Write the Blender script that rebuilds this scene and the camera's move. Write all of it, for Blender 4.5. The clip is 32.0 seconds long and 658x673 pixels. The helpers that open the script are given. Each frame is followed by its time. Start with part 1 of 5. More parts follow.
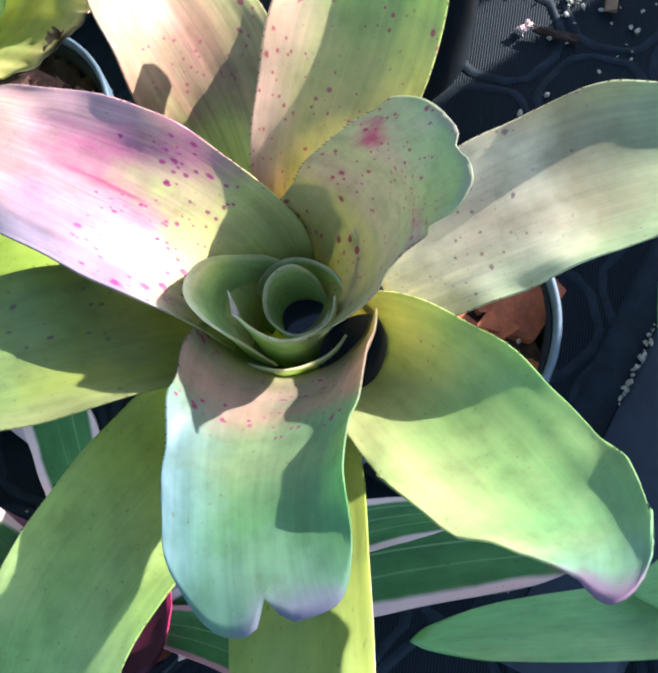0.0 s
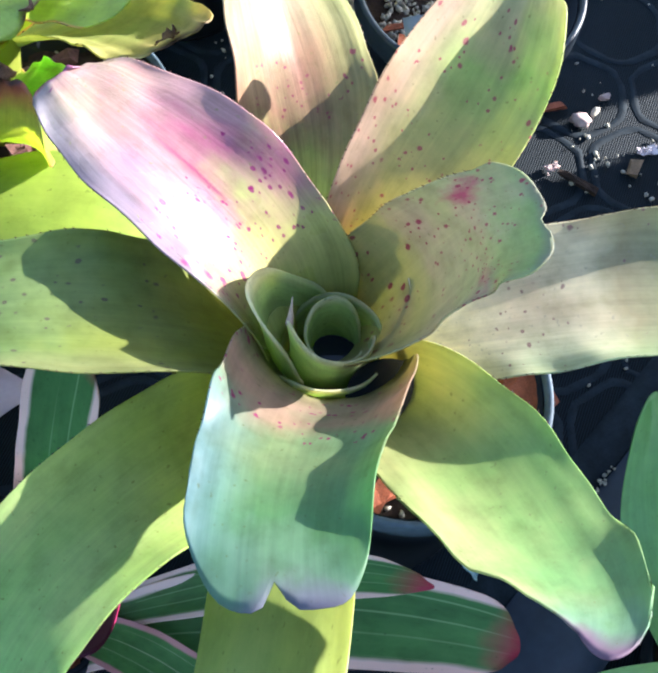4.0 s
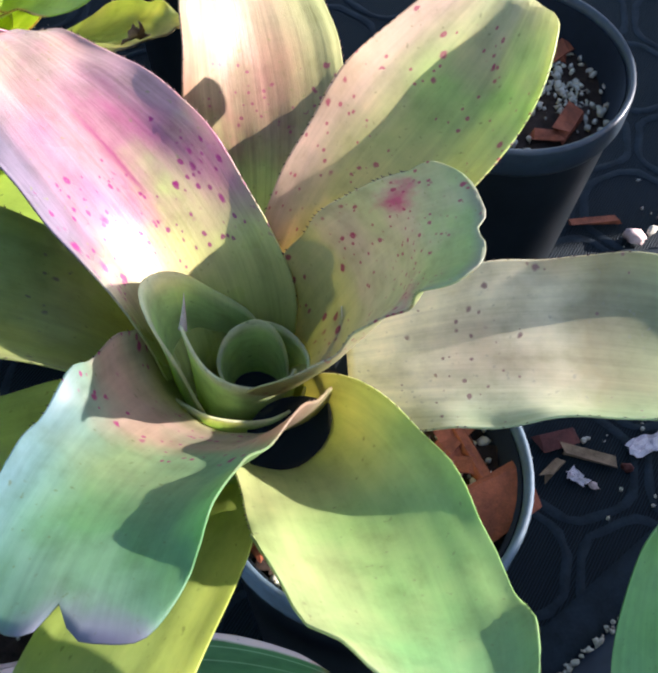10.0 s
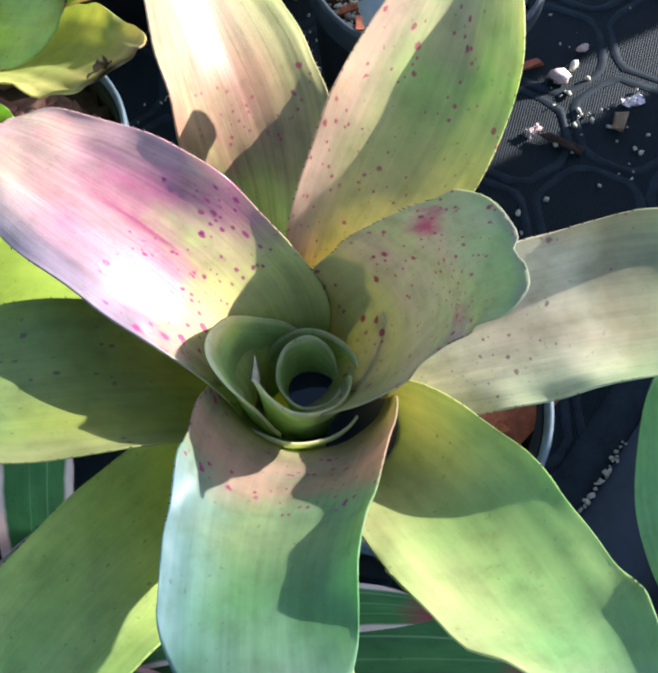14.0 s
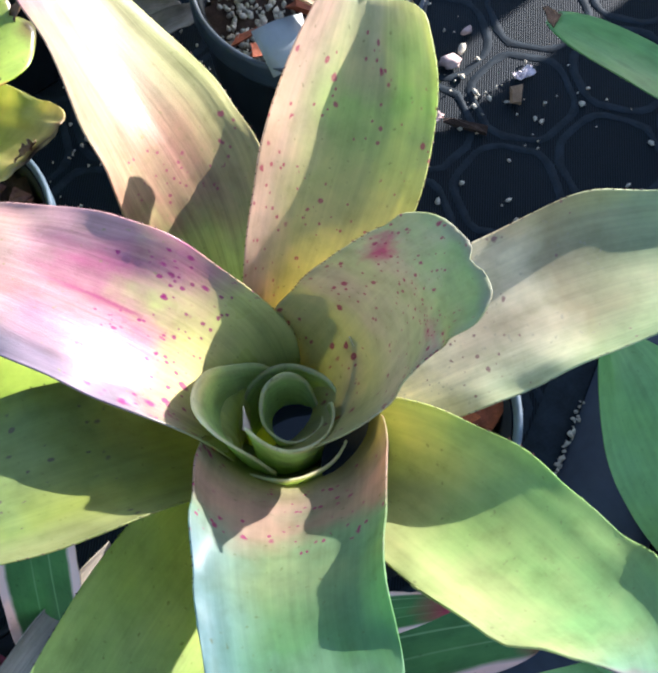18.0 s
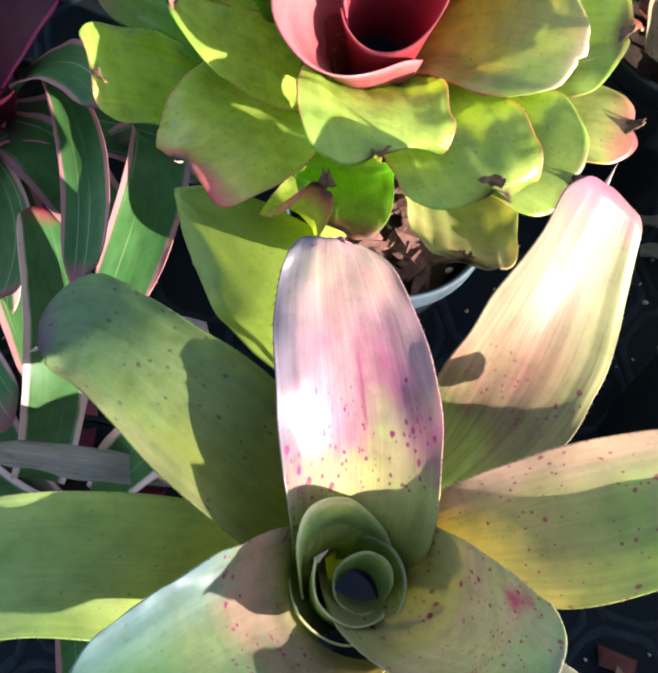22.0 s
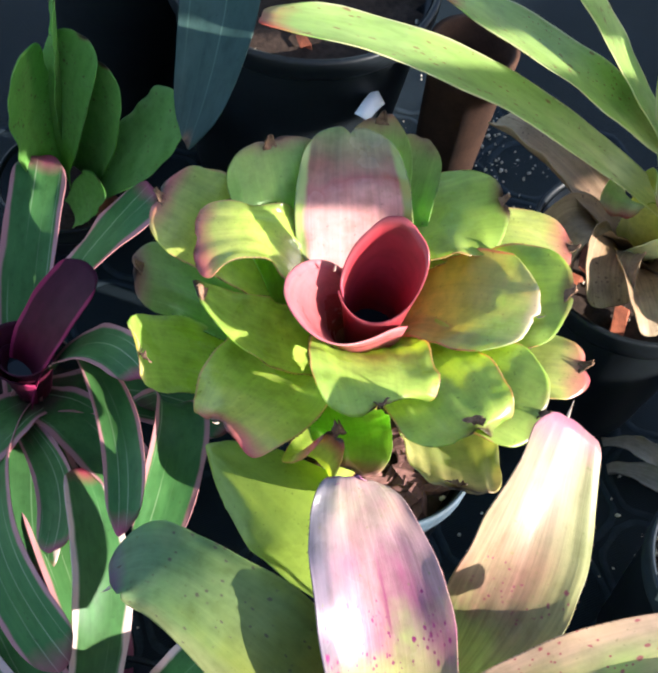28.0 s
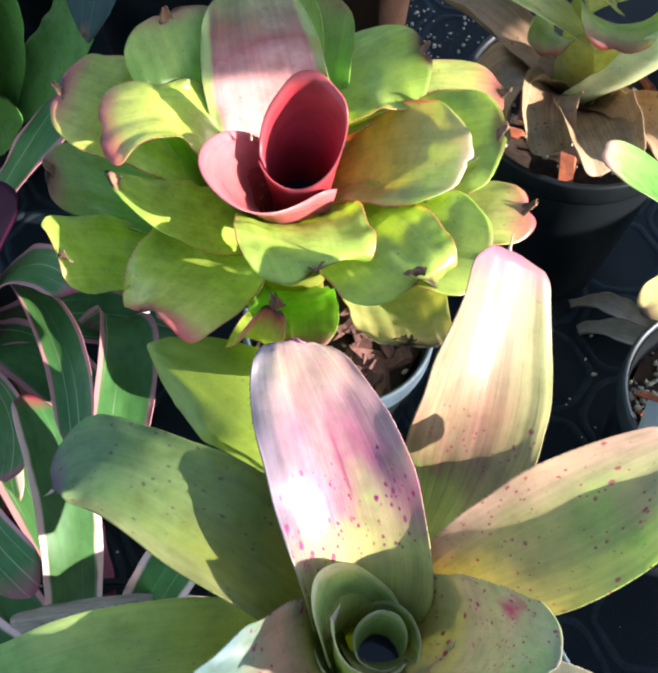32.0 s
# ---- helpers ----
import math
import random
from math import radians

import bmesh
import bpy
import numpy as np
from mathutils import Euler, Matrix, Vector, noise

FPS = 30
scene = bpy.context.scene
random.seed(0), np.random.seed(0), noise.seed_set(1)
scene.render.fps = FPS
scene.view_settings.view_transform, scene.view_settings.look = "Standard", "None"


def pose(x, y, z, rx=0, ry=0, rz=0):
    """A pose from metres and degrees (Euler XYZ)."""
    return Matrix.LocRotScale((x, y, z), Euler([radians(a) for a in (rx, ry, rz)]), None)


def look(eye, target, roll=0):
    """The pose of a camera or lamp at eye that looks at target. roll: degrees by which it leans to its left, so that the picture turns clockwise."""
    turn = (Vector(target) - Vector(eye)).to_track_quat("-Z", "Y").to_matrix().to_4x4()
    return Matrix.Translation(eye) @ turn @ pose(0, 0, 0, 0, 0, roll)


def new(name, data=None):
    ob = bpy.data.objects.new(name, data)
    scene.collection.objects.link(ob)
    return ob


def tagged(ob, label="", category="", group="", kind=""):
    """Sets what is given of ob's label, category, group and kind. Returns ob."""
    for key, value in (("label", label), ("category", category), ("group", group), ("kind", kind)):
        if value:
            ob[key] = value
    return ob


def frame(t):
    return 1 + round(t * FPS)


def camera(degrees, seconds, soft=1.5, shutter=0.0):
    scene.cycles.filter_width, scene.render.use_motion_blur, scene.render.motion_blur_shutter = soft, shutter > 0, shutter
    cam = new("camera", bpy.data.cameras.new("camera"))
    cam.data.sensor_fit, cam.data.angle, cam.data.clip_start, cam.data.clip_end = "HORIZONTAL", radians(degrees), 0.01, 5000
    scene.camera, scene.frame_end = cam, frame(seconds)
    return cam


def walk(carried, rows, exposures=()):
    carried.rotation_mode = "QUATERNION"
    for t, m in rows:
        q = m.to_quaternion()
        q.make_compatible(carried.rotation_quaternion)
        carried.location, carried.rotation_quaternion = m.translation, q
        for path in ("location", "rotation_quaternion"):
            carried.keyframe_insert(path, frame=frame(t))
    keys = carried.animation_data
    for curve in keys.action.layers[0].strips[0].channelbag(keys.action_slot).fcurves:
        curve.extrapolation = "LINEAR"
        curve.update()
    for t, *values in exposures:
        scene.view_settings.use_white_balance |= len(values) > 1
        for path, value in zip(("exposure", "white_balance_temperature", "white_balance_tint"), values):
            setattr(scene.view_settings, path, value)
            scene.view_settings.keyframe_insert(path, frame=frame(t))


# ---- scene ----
import itertools

# ---- camera and its path: seconds, place, turn in degrees ----
cam = camera(34.1, 32.0, soft=2.7)
PATH = [
    (0, 0.0132, -0.1338, 0.5847, 18.55, 6.48, -19.11),
    (0.5, 0.0114, -0.1290, 0.5870, 18.63, 5.82, -18.93),
    (1, 0.0135, -0.1346, 0.5894, 19.06, 4.86, -18.83),
    (1.5, -0.0000, -0.1360, 0.5926, 20.18, 3.96, -18.55),
    (2, -0.0108, -0.1372, 0.5926, 22.13, 1.52, -15.37),
    (2.5, -0.0197, -0.1430, 0.5847, 23.64, -0.93, -11.80),
    (3, -0.0253, -0.1459, 0.5854, 23.86, -1.71, -10.65),
    (3.5, -0.0264, -0.1471, 0.5878, 24.02, -2.38, -9.53),
    (4, -0.0341, -0.1552, 0.5898, 24.97, -3.41, -6.98),
    (4.5, -0.0267, -0.1720, 0.5748, 27.22, -4.33, -2.52),
    (6.5, 0.0081, -0.1957, 0.5349, 32.79, -1.98, 2.91),
    (7, 0.0178, -0.1912, 0.5340, 32.64, -1.33, 2.49),
    (7.5, 0.0196, -0.1869, 0.5371, 33.05, -1.66, 2.40),
    (8, 0.0186, -0.1749, 0.5332, 33.30, -2.61, 2.98),
    (8.5, 0.0097, -0.1819, 0.5266, 32.85, -2.39, 3.59),
    (9, 0.0103, -0.1829, 0.5399, 33.23, -2.34, 3.53),
    (9.5, 0.0184, -0.1760, 0.5313, 33.39, -2.21, 2.70),
    (10, 0.0256, -0.1683, 0.5266, 32.93, -2.18, 1.87),
    (10.5, 0.0264, -0.1650, 0.5244, 32.85, -1.86, 2.01),
    (11, 0.0216, -0.1679, 0.5268, 33.13, -1.54, 2.55),
    (11.5, 0.0189, -0.1710, 0.5311, 32.63, -1.28, 2.31),
    (12, 0.0169, -0.1739, 0.5421, 30.09, -1.27, 2.20),
    (12.5, 0.0096, -0.1672, 0.5745, 27.82, -1.34, -0.30),
    (13, -0.0068, -0.1614, 0.5928, 25.86, -1.05, -5.48),
    (13.5, -0.0126, -0.1356, 0.5820, 23.67, -1.01, -9.43),
    (15.5, -0.0172, -0.1038, 0.5800, 19.33, 1.11, -18.05),
    (16, -0.0196, -0.1037, 0.5834, 18.65, 2.05, -21.44),
    (16.5, -0.0286, -0.1110, 0.5831, 18.84, 3.72, -27.85),
    (17, -0.0384, -0.1138, 0.5916, 19.66, 3.47, -29.60),
    (17.5, -0.0329, -0.1144, 0.5863, 21.00, 1.33, -26.65),
    (18, -0.0270, -0.1054, 0.5952, 21.78, -0.16, -23.99),
    (18.5, -0.0465, -0.0823, 0.6004, 21.64, -1.16, -18.84),
    (19, -0.0739, -0.0400, 0.5678, 18.45, -0.07, -9.24),
    (19.5, -0.0776, 0.0215, 0.5645, 14.41, -0.09, 6.35),
    (20, -0.0622, 0.0049, 0.5777, 15.61, -0.30, 25.69),
    (20.5, -0.0416, -0.0198, 0.6079, 16.36, -3.01, 39.39),
    (21, -0.0362, -0.0475, 0.6127, 18.40, -8.38, 42.84),
    (21.5, -0.0141, -0.0644, 0.6324, 18.89, -6.45, 40.21),
    (22, -0.0078, -0.0715, 0.6443, 19.62, -6.67, 39.47),
    (22.5, -0.0050, -0.0745, 0.6424, 20.17, -6.66, 37.72),
    (23, -0.0020, -0.0802, 0.6418, 20.19, -6.54, 36.64),
    (23.5, 0.0000, -0.0856, 0.6335, 20.12, -6.51, 35.74),
    (24, 0.0015, -0.0890, 0.6396, 20.52, -6.90, 34.78),
    (24.5, 0.0070, -0.0906, 0.6421, 21.32, -7.40, 33.68),
    (25, 0.0036, -0.0816, 0.6493, 23.05, -7.38, 34.00),
    (25.5, -0.0154, -0.0652, 0.6624, 26.67, -6.05, 35.88),
    (26, -0.0343, -0.0664, 0.6747, 29.06, -5.82, 37.70),
    (26.5, -0.0196, -0.0952, 0.7052, 31.29, -6.49, 37.46),
    (28.5, -0.0046, -0.1179, 0.7214, 33.08, -5.52, 34.12),
    (29, -0.0003, -0.1203, 0.7234, 33.37, -4.77, 33.13),
    (29.5, 0.0059, -0.1234, 0.7255, 33.27, -4.40, 32.71),
    (30, 0.0125, -0.1306, 0.7294, 33.47, -4.17, 32.37),
    (30.5, 0.0193, -0.1424, 0.7313, 33.90, -3.77, 31.58),
    (31, 0.0255, -0.1442, 0.7240, 33.69, -2.92, 30.04),
    (31.5, 0.0269, -0.1337, 0.7115, 32.86, -2.12, 29.05),
    (32, 0.0258, -0.1154, 0.6814, 30.31, -2.45, 28.04),
]
walk(cam, [(r[0], pose(*r[1:])) for r in PATH], [(0, 2.22, 5830, 15), (4, 2.21, 5930, 14), (9, 2.08, 6130, 19), (12, 1.90, 5980, 16), (13, 1.93, 6030, 14), (16, 2.06, 6030, 15), (18, 2.06, 5980, 16), (19, 2.07, 6430, 19), (20, 1.77, 6600, 21), (21, 1.84, 6650, 19), (24, 1.94, 6450, 15), (29, 1.92, 6250, 14), (32, 2.01, 6450, 15)])

# ---- sun and sky ----
TO_SUN = Vector((0.9077, 0.2432, 0.3420)).normalized()
wd = bpy.data.worlds.new("sky")
scene.world = wd
wd.use_nodes = True
sky = wd.node_tree.nodes.new("ShaderNodeTexSky")
sky.sky_type, sky.sun_disc = "NISHITA", False
sky.sun_elevation = math.asin(TO_SUN.z)
sky.sun_rotation = math.atan2(TO_SUN.x, TO_SUN.y)
wd.node_tree.links.new(sky.outputs[0], wd.node_tree.nodes["Background"].inputs[0])
wd.node_tree.nodes["Background"].inputs[1].default_value = 0.13
sun = new("sun", bpy.data.lights.new("sun", "SUN"))
sun.data.energy, sun.data.angle, sun.data.color = 5.0, radians(0.53), (1.0, 0.95, 0.87)
sun.matrix_world = look(TO_SUN * 5, (0, 0, 0))


# ---- materials ----
def nodes_of(name):
    m = bpy.data.materials.new(name)
    m.use_nodes = True
    t = m.node_tree
    return m, t, t.nodes["Principled BSDF"]


def add(t, kind, **kw):
    n = t.nodes.new(kind)
    for k, v in kw.items():
        if isinstance(v, bpy.types.NodeSocket):
            t.links.new(v, n.inputs[k.replace("_", " ")])
        else:
            n.inputs[k.replace("_", " ")].default_value = v
    return n


def maths(t, op, a, b=0.0, clamp=False):
    n = t.nodes.new("ShaderNodeMath")
    n.operation, n.use_clamp = op, clamp
    for i, v in enumerate((a, b)):
        if isinstance(v, bpy.types.NodeSocket):
            t.links.new(v, n.inputs[i])
        else:
            n.inputs[i].default_value = v
    return n.outputs[0]


def mix(t, fac, a, b, blend="MIX"):
    n = t.nodes.new("ShaderNodeMix")
    n.data_type, n.blend_type = "RGBA", blend
    for i, v in ((0, fac), (6, a), (7, b)):
        if isinstance(v, bpy.types.NodeSocket):
            t.links.new(v, n.inputs[i])
        else:
            n.inputs[i].default_value = v if i == 0 else (*v, 1)
    return n.outputs[2]


def ramp(t, fac, stops):
    n = t.nodes.new("ShaderNodeValToRGB")
    t.links.new(fac, n.inputs[0])
    e = n.color_ramp.elements
    while len(e) < len(stops):
        e.new(0.5)
    for el, (p, c) in zip(e, stops):
        el.position = p
        el.color = (*c, 1) if isinstance(c, tuple) else (c, c, c, 1)
    return n.outputs[0]


def plain(name, col, rough=0.5, spec=0.5, vary=0.25, scale=60.0, bump=0.15, metal=0.0):
    """A solid surface with two scales of tone and a fine relief."""
    m, t, p = nodes_of(name)
    co = t.nodes.new("ShaderNodeTexCoord").outputs["Object"]
    n1 = add(t, "ShaderNodeTexNoise", Vector=co, Scale=scale, Detail=4.0).outputs[0]
    n2 = add(t, "ShaderNodeTexNoise", Vector=co, Scale=scale * 7, Detail=3.0).outputs[0]
    f = maths(t, "ADD", maths(t, "MULTIPLY", n1, 0.65), maths(t, "MULTIPLY", n2, 0.35))
    lo = tuple(c * (1 - vary) for c in col)
    hi = tuple(min(1, c * (1 + vary)) for c in col)
    t.links.new(ramp(t, f, [(0.3, lo), (0.7, hi)]), p.inputs["Base Color"])
    p.inputs["Roughness"].default_value = rough
    p.inputs["Specular IOR Level"].default_value = spec
    p.inputs["Metallic"].default_value = metal
    b = add(t, "ShaderNodeBump", Strength=bump, Distance=0.001, Height=f)
    t.links.new(b.outputs[0], p.inputs["Normal"])
    return m


# ---- meshes ----
def part(name, bm, mat, parent=None, label="", smooth=True):
    me = bpy.data.meshes.new(name)
    bm.to_mesh(me)
    bm.free()
    me.polygons.foreach_set("use_smooth", [smooth] * len(me.polygons))
    if mat:
        me.materials.append(mat)
    ob = new(name, me)
    if parent:
        ob.parent = parent
    if label:
        ob["label"] = label
    return ob


def profile(u, b, e):
    """A leaf's width along its length, as a share of the widest."""
    q = min(u / 0.5, 1)
    a = b + (1 - b) * q * q * (3 - 2 * q)
    q = max((u - 0.5) / 0.5, 0)
    return a * (1 - (1 - e) * q * q)


def blade(p0, p1, p2, p3, width, b, e, c0, c1, t0, t1, nu=36, nv=20, tipr=0.16, notch=0.0, wave=0.0, corr=0.006, seed=0):
    """A strap leaf along a cubic midline: width and its shares at base and tip, channel at base and tip, twist at base and tip.
    The tip is rounded, with a notch in its middle. Returns a bmesh with a uv layer: along, across."""
    p0, p1, p2, p3 = map(Vector, (p0, p1, p2, p3))
    d = p3 - p0
    length = (p1 - p0).length + (p2 - p1).length + (p3 - p2).length
    side0 = Vector((d.y, -d.x, 0)).normalized()
    bm = bmesh.new()
    cut = 1 - 1.7 * tipr
    rows = []
    for i in range(nu + 1):
        u0 = i / nu
        row = []
        for j in range(nv + 1):
            v = math.sin((j / nv * 2 - 1) * math.pi / 2 * 0.94) / math.sin(math.pi / 2 * 0.94)
            end = 1 - tipr + tipr * max(1 - v * v, 0) ** 0.42
            end -= notch * width / length * math.exp(-(v / 0.2) ** 2)
            end += 0.12 * tipr * noise.noise(Vector((v * 2.2, seed * 1.7, 4.4)))
            u = u0 if u0 < cut else cut + (u0 - cut) * (end - cut) / (1 - cut)
            c = (1 - u) ** 3 * p0 + 3 * u * (1 - u) ** 2 * p1 + 3 * u * u * (1 - u) * p2 + u ** 3 * p3
            tg = ((1 - u) ** 2 * (p1 - p0) + 2 * u * (1 - u) * (p2 - p1) + u * u * (p3 - p2)).normalized()
            s = (side0 - tg * tg.dot(side0)).normalized()
            n = s.cross(tg)
            tw = t0 + (t1 - t0) * u
            s, n = s * math.cos(tw) + n * math.sin(tw), n * math.cos(tw) - s * math.sin(tw)
            h = width / 2 * profile(u, b, e)
            k = c0 + (c1 - c0) * u
            k = k if abs(k) > 1e-3 else 1e-3
            edge = abs(v) ** 3
            w = wave * edge * width * noise.noise(Vector((u * 8 + seed, v * 1.5, seed * 3.1)))
            w += corr * width * noise.noise(Vector((u * 1.6, v * 6.5, seed + 7.7))) * min(u * 5, 1)
            w += 0.012 * width * noise.noise(Vector((u * 6, v * 2, seed + 1.7)))
            hh = h * (1 + wave * 0.5 * edge * noise.noise(Vector((u * 7, v, seed + 3.3))))
            row.append((c + s * hh * math.sin(v * k) / k + n * (hh * (1 - math.cos(v * k)) / k + w), u, v))
        rows.append(row)
    vs = [[bm.verts.new(q) for q, _, _ in r] for r in rows]
    uv = bm.loops.layers.uv.new("UVMap")
    for i in range(nu):
        for j in range(nv):
            f = bm.faces.new((vs[i][j], vs[i][j + 1], vs[i + 1][j + 1], vs[i + 1][j]))
            for lp, (a, q) in zip(f.loops, ((i, j), (i, j + 1), (i + 1, j + 1), (i + 1, j))):
                lp[uv].uv = (rows[a][q][1], rows[a][q][2] * 0.5 + 0.5)
    return bm


def knots(u, k):
    """A smooth curve through values at even steps."""
    n, out = len(k) - 1, 0.0
    for i in range(n + 1):
        w = 1.0
        for j in range(n + 1):
            if j != i:
                w *= (u * n - j) / (i - j)
        out += w * k[i]
    return out


def strap(mid, widths, chans, twists, tipr, skew, notch=0.0, wave=0.0, corr=0.006, seed=0, nu=44, nv=26):
    """A strap leaf along a midline of five control points; widths, channel and twist are given at even steps from base to tip.
    skew slants the rounded tip. Returns a bmesh with a uv layer: along, across."""
    p = [Vector(q) for q in mid]
    d = p[4] - p[0]
    length = sum((b - a).length for a, b in zip(p, p[1:]))
    side0 = Vector((d.y, -d.x, 0)).normalized()
    cut = 1 - 1.7 * tipr
    wide = max(widths)
    rows = []
    for i in range(nu + 1):
        u0 = i / nu
        row = []
        for j in range(nv + 1):
            v = math.sin((j / nv * 2 - 1) * math.pi / 2 * 0.94) / math.sin(math.pi / 2 * 0.94)
            end = 1 - tipr + tipr * max(1 - v * v, 0) ** 0.42 + skew * v * tipr
            end -= notch * wide / length * math.exp(-abs((v - 0.15 * skew) / 0.1) ** 1.3)
            end += 0.1 * tipr * noise.noise(Vector((v * 2.2, seed * 1.7, 4.4)))
            u = u0 if u0 < cut else cut + (u0 - cut) * (end - cut) / (1 - cut)
            c, tg = Vector((0, 0, 0)), Vector((0, 0, 0))
            for k, b in enumerate((1, 4, 6, 4, 1)):
                c += p[k] * (b * u ** k * (1 - u) ** (4 - k))
            for k, b in enumerate((1, 3, 3, 1)):
                tg += (p[k + 1] - p[k]) * (b * u ** k * (1 - u) ** (3 - k))
            tg.normalize()
            s = (side0 - tg * tg.dot(side0)).normalized()
            n = s.cross(tg)
            tw = knots(u, twists)
            s, n = s * math.cos(tw) + n * math.sin(tw), n * math.cos(tw) - s * math.sin(tw)
            h, k = knots(u, widths) / 2, knots(u, chans)
            k = k if abs(k) > 1e-3 else 1e-3
            edge = abs(v) ** 3
            w = wave * edge * wide * noise.noise(Vector((u * 8 + seed, v * 1.5, seed * 3.1)))
            w += corr * wide * noise.noise(Vector((u * 1.6, v * 6.5, seed + 7.7))) * min(u * 5, 1)
            w += 0.012 * wide * noise.noise(Vector((u * 6, v * 2, seed + 1.7)))
            h *= 1 + wave * 0.3 * edge * noise.noise(Vector((u * 7, v, seed + 3.3)))
            row.append((c + s * h * math.sin(v * k) / k + n * (h * (1 - math.cos(v * k)) / k + w), u, v))
        rows.append(row)
    bm = bmesh.new()
    vs = [[bm.verts.new(q) for q, _, _ in r] for r in rows]
    uv = bm.loops.layers.uv.new("UVMap")
    for i in range(nu):
        for j in range(nv):
            f = bm.faces.new((vs[i][j], vs[i][j + 1], vs[i + 1][j + 1], vs[i + 1][j]))
            for lp, (a, q) in zip(f.loops, ((i, j), (i, j + 1), (i + 1, j + 1), (i + 1, j))):
                lp[uv].uv = (rows[a][q][1], rows[a][q][2] * 0.5 + 0.5)
    return bm


def thicken(ob, t):
    m = ob.modifiers.new("thickness", "SOLIDIFY")
    m.thickness, m.offset = t, -1
    return ob


def lathe(outline, seg=48):
    """A solid of revolution from (radius, height) pairs."""
    bm = bmesh.new()
    rings = []
    for r, z in outline:
        rings.append([bm.verts.new((r * math.cos(2 * math.pi * k / seg), r * math.sin(2 * math.pi * k / seg), z)) for k in range(seg)])
    for a, b in zip(rings, rings[1:]):
        for k in range(seg):
            bm.faces.new((a[k], a[(k + 1) % seg], b[(k + 1) % seg], b[k]))
    return bm


def leaf_mat(name, stops, mott=(0.3, 0.3, 0.2), mott_amt=0.35, spots=0.0, spot_col=(0.3, 0.03, 0.13), tip=None, tip_at=0.9, margin=None,
             margin_w=0.08, stripes=None, rough=0.38, trans=0.5, glow=1.75, blotch=None, blotch_at=(0.3, 0.7), burn=0.0, scale=1.0, streak=0.1, side=None, stripe_gap=0.11, spot_at=(0.1, 0.95), blotch_thr=(0.4, 0.62), relief=0.09, warm=0.78, spec=0.5, sizes=(1.0, 2.1), cells=(30, 11), scar=None, side_from=(0.12, 0.3)):
    """Leaf skin: tones along the blade, mottling, long veins, spots, a tip tint, a pale margin and lengthwise stripes. Light passes through."""
    m, t, p = nodes_of(name)
    uvn = t.nodes.new("ShaderNodeUVMap")
    xyz = t.nodes.new("ShaderNodeSeparateXYZ")
    t.links.new(uvn.outputs[0], xyz.inputs[0])
    u, v = xyz.outputs[0], xyz.outputs[1]
    rnd = t.nodes.new("ShaderNodeObjectInfo").outputs["Random"]
    off = maths(t, "MULTIPLY", rnd, 37.0)

    def coords(su, sv):
        c = t.nodes.new("ShaderNodeCombineXYZ")
        t.links.new(maths(t, "MULTIPLY", u, su), c.inputs[0])
        t.links.new(maths(t, "MULTIPLY", v, sv), c.inputs[1])
        t.links.new(off, c.inputs[2])
        return c.outputs[0]

    big = add(t, "ShaderNodeTexNoise", Vector=coords(5 * scale, 2.2 * scale), Scale=1.0, Detail=3.0).outputs[0]
    fine = add(t, "ShaderNodeTexNoise", Vector=coords(1.6, 24), Scale=1.0, Detail=5.0, Roughness=0.7).outputs[0]
    grain = add(t, "ShaderNodeTexNoise", Vector=coords(160, 60), Scale=1.0, Detail=2.0).outputs[0]
    along = maths(t, "ADD", u, maths(t, "MULTIPLY", maths(t, "SUBTRACT", big, 0.5), 0.35))
    col = ramp(t, along, stops)
    grow = ramp(t, u, [(0.12, 0.25), (0.32, 1.0)])
    col = mix(t, maths(t, "MULTIPLY", maths(t, "MULTIPLY", ramp(t, big, [(0.42, 0.0), (0.68, 1.0)]), mott_amt), grow), col, mott)
    if blotch:
        b2 = add(t, "ShaderNodeTexNoise", Vector=coords(3.1, 2.9), Scale=1.0, Detail=4.0, Roughness=0.6).outputs[0]
        win = ramp(t, u, [(max(blotch_at[0] - 0.12, 0), 0.0), (blotch_at[0], 1.0), (blotch_at[1], 1.0), (min(blotch_at[1] + 0.15, 1), 0.0)])
        col = mix(t, maths(t, "MULTIPLY", win, ramp(t, b2, [(blotch_thr[0], 0.0), (blotch_thr[1], 0.9)])), col, blotch)
    # tint over one half: pigment, but painted light and shade on L1 and F1
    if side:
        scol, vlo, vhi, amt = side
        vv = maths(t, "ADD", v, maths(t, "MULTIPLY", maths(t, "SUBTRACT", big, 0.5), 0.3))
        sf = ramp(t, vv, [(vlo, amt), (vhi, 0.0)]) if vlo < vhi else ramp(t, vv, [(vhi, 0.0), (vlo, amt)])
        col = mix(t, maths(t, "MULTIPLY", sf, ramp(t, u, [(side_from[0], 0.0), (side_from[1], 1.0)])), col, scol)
    mid = add(t, "ShaderNodeTexNoise", Vector=coords(13, 5.5), Scale=1.0, Detail=5.0, Roughness=0.62).outputs[0]
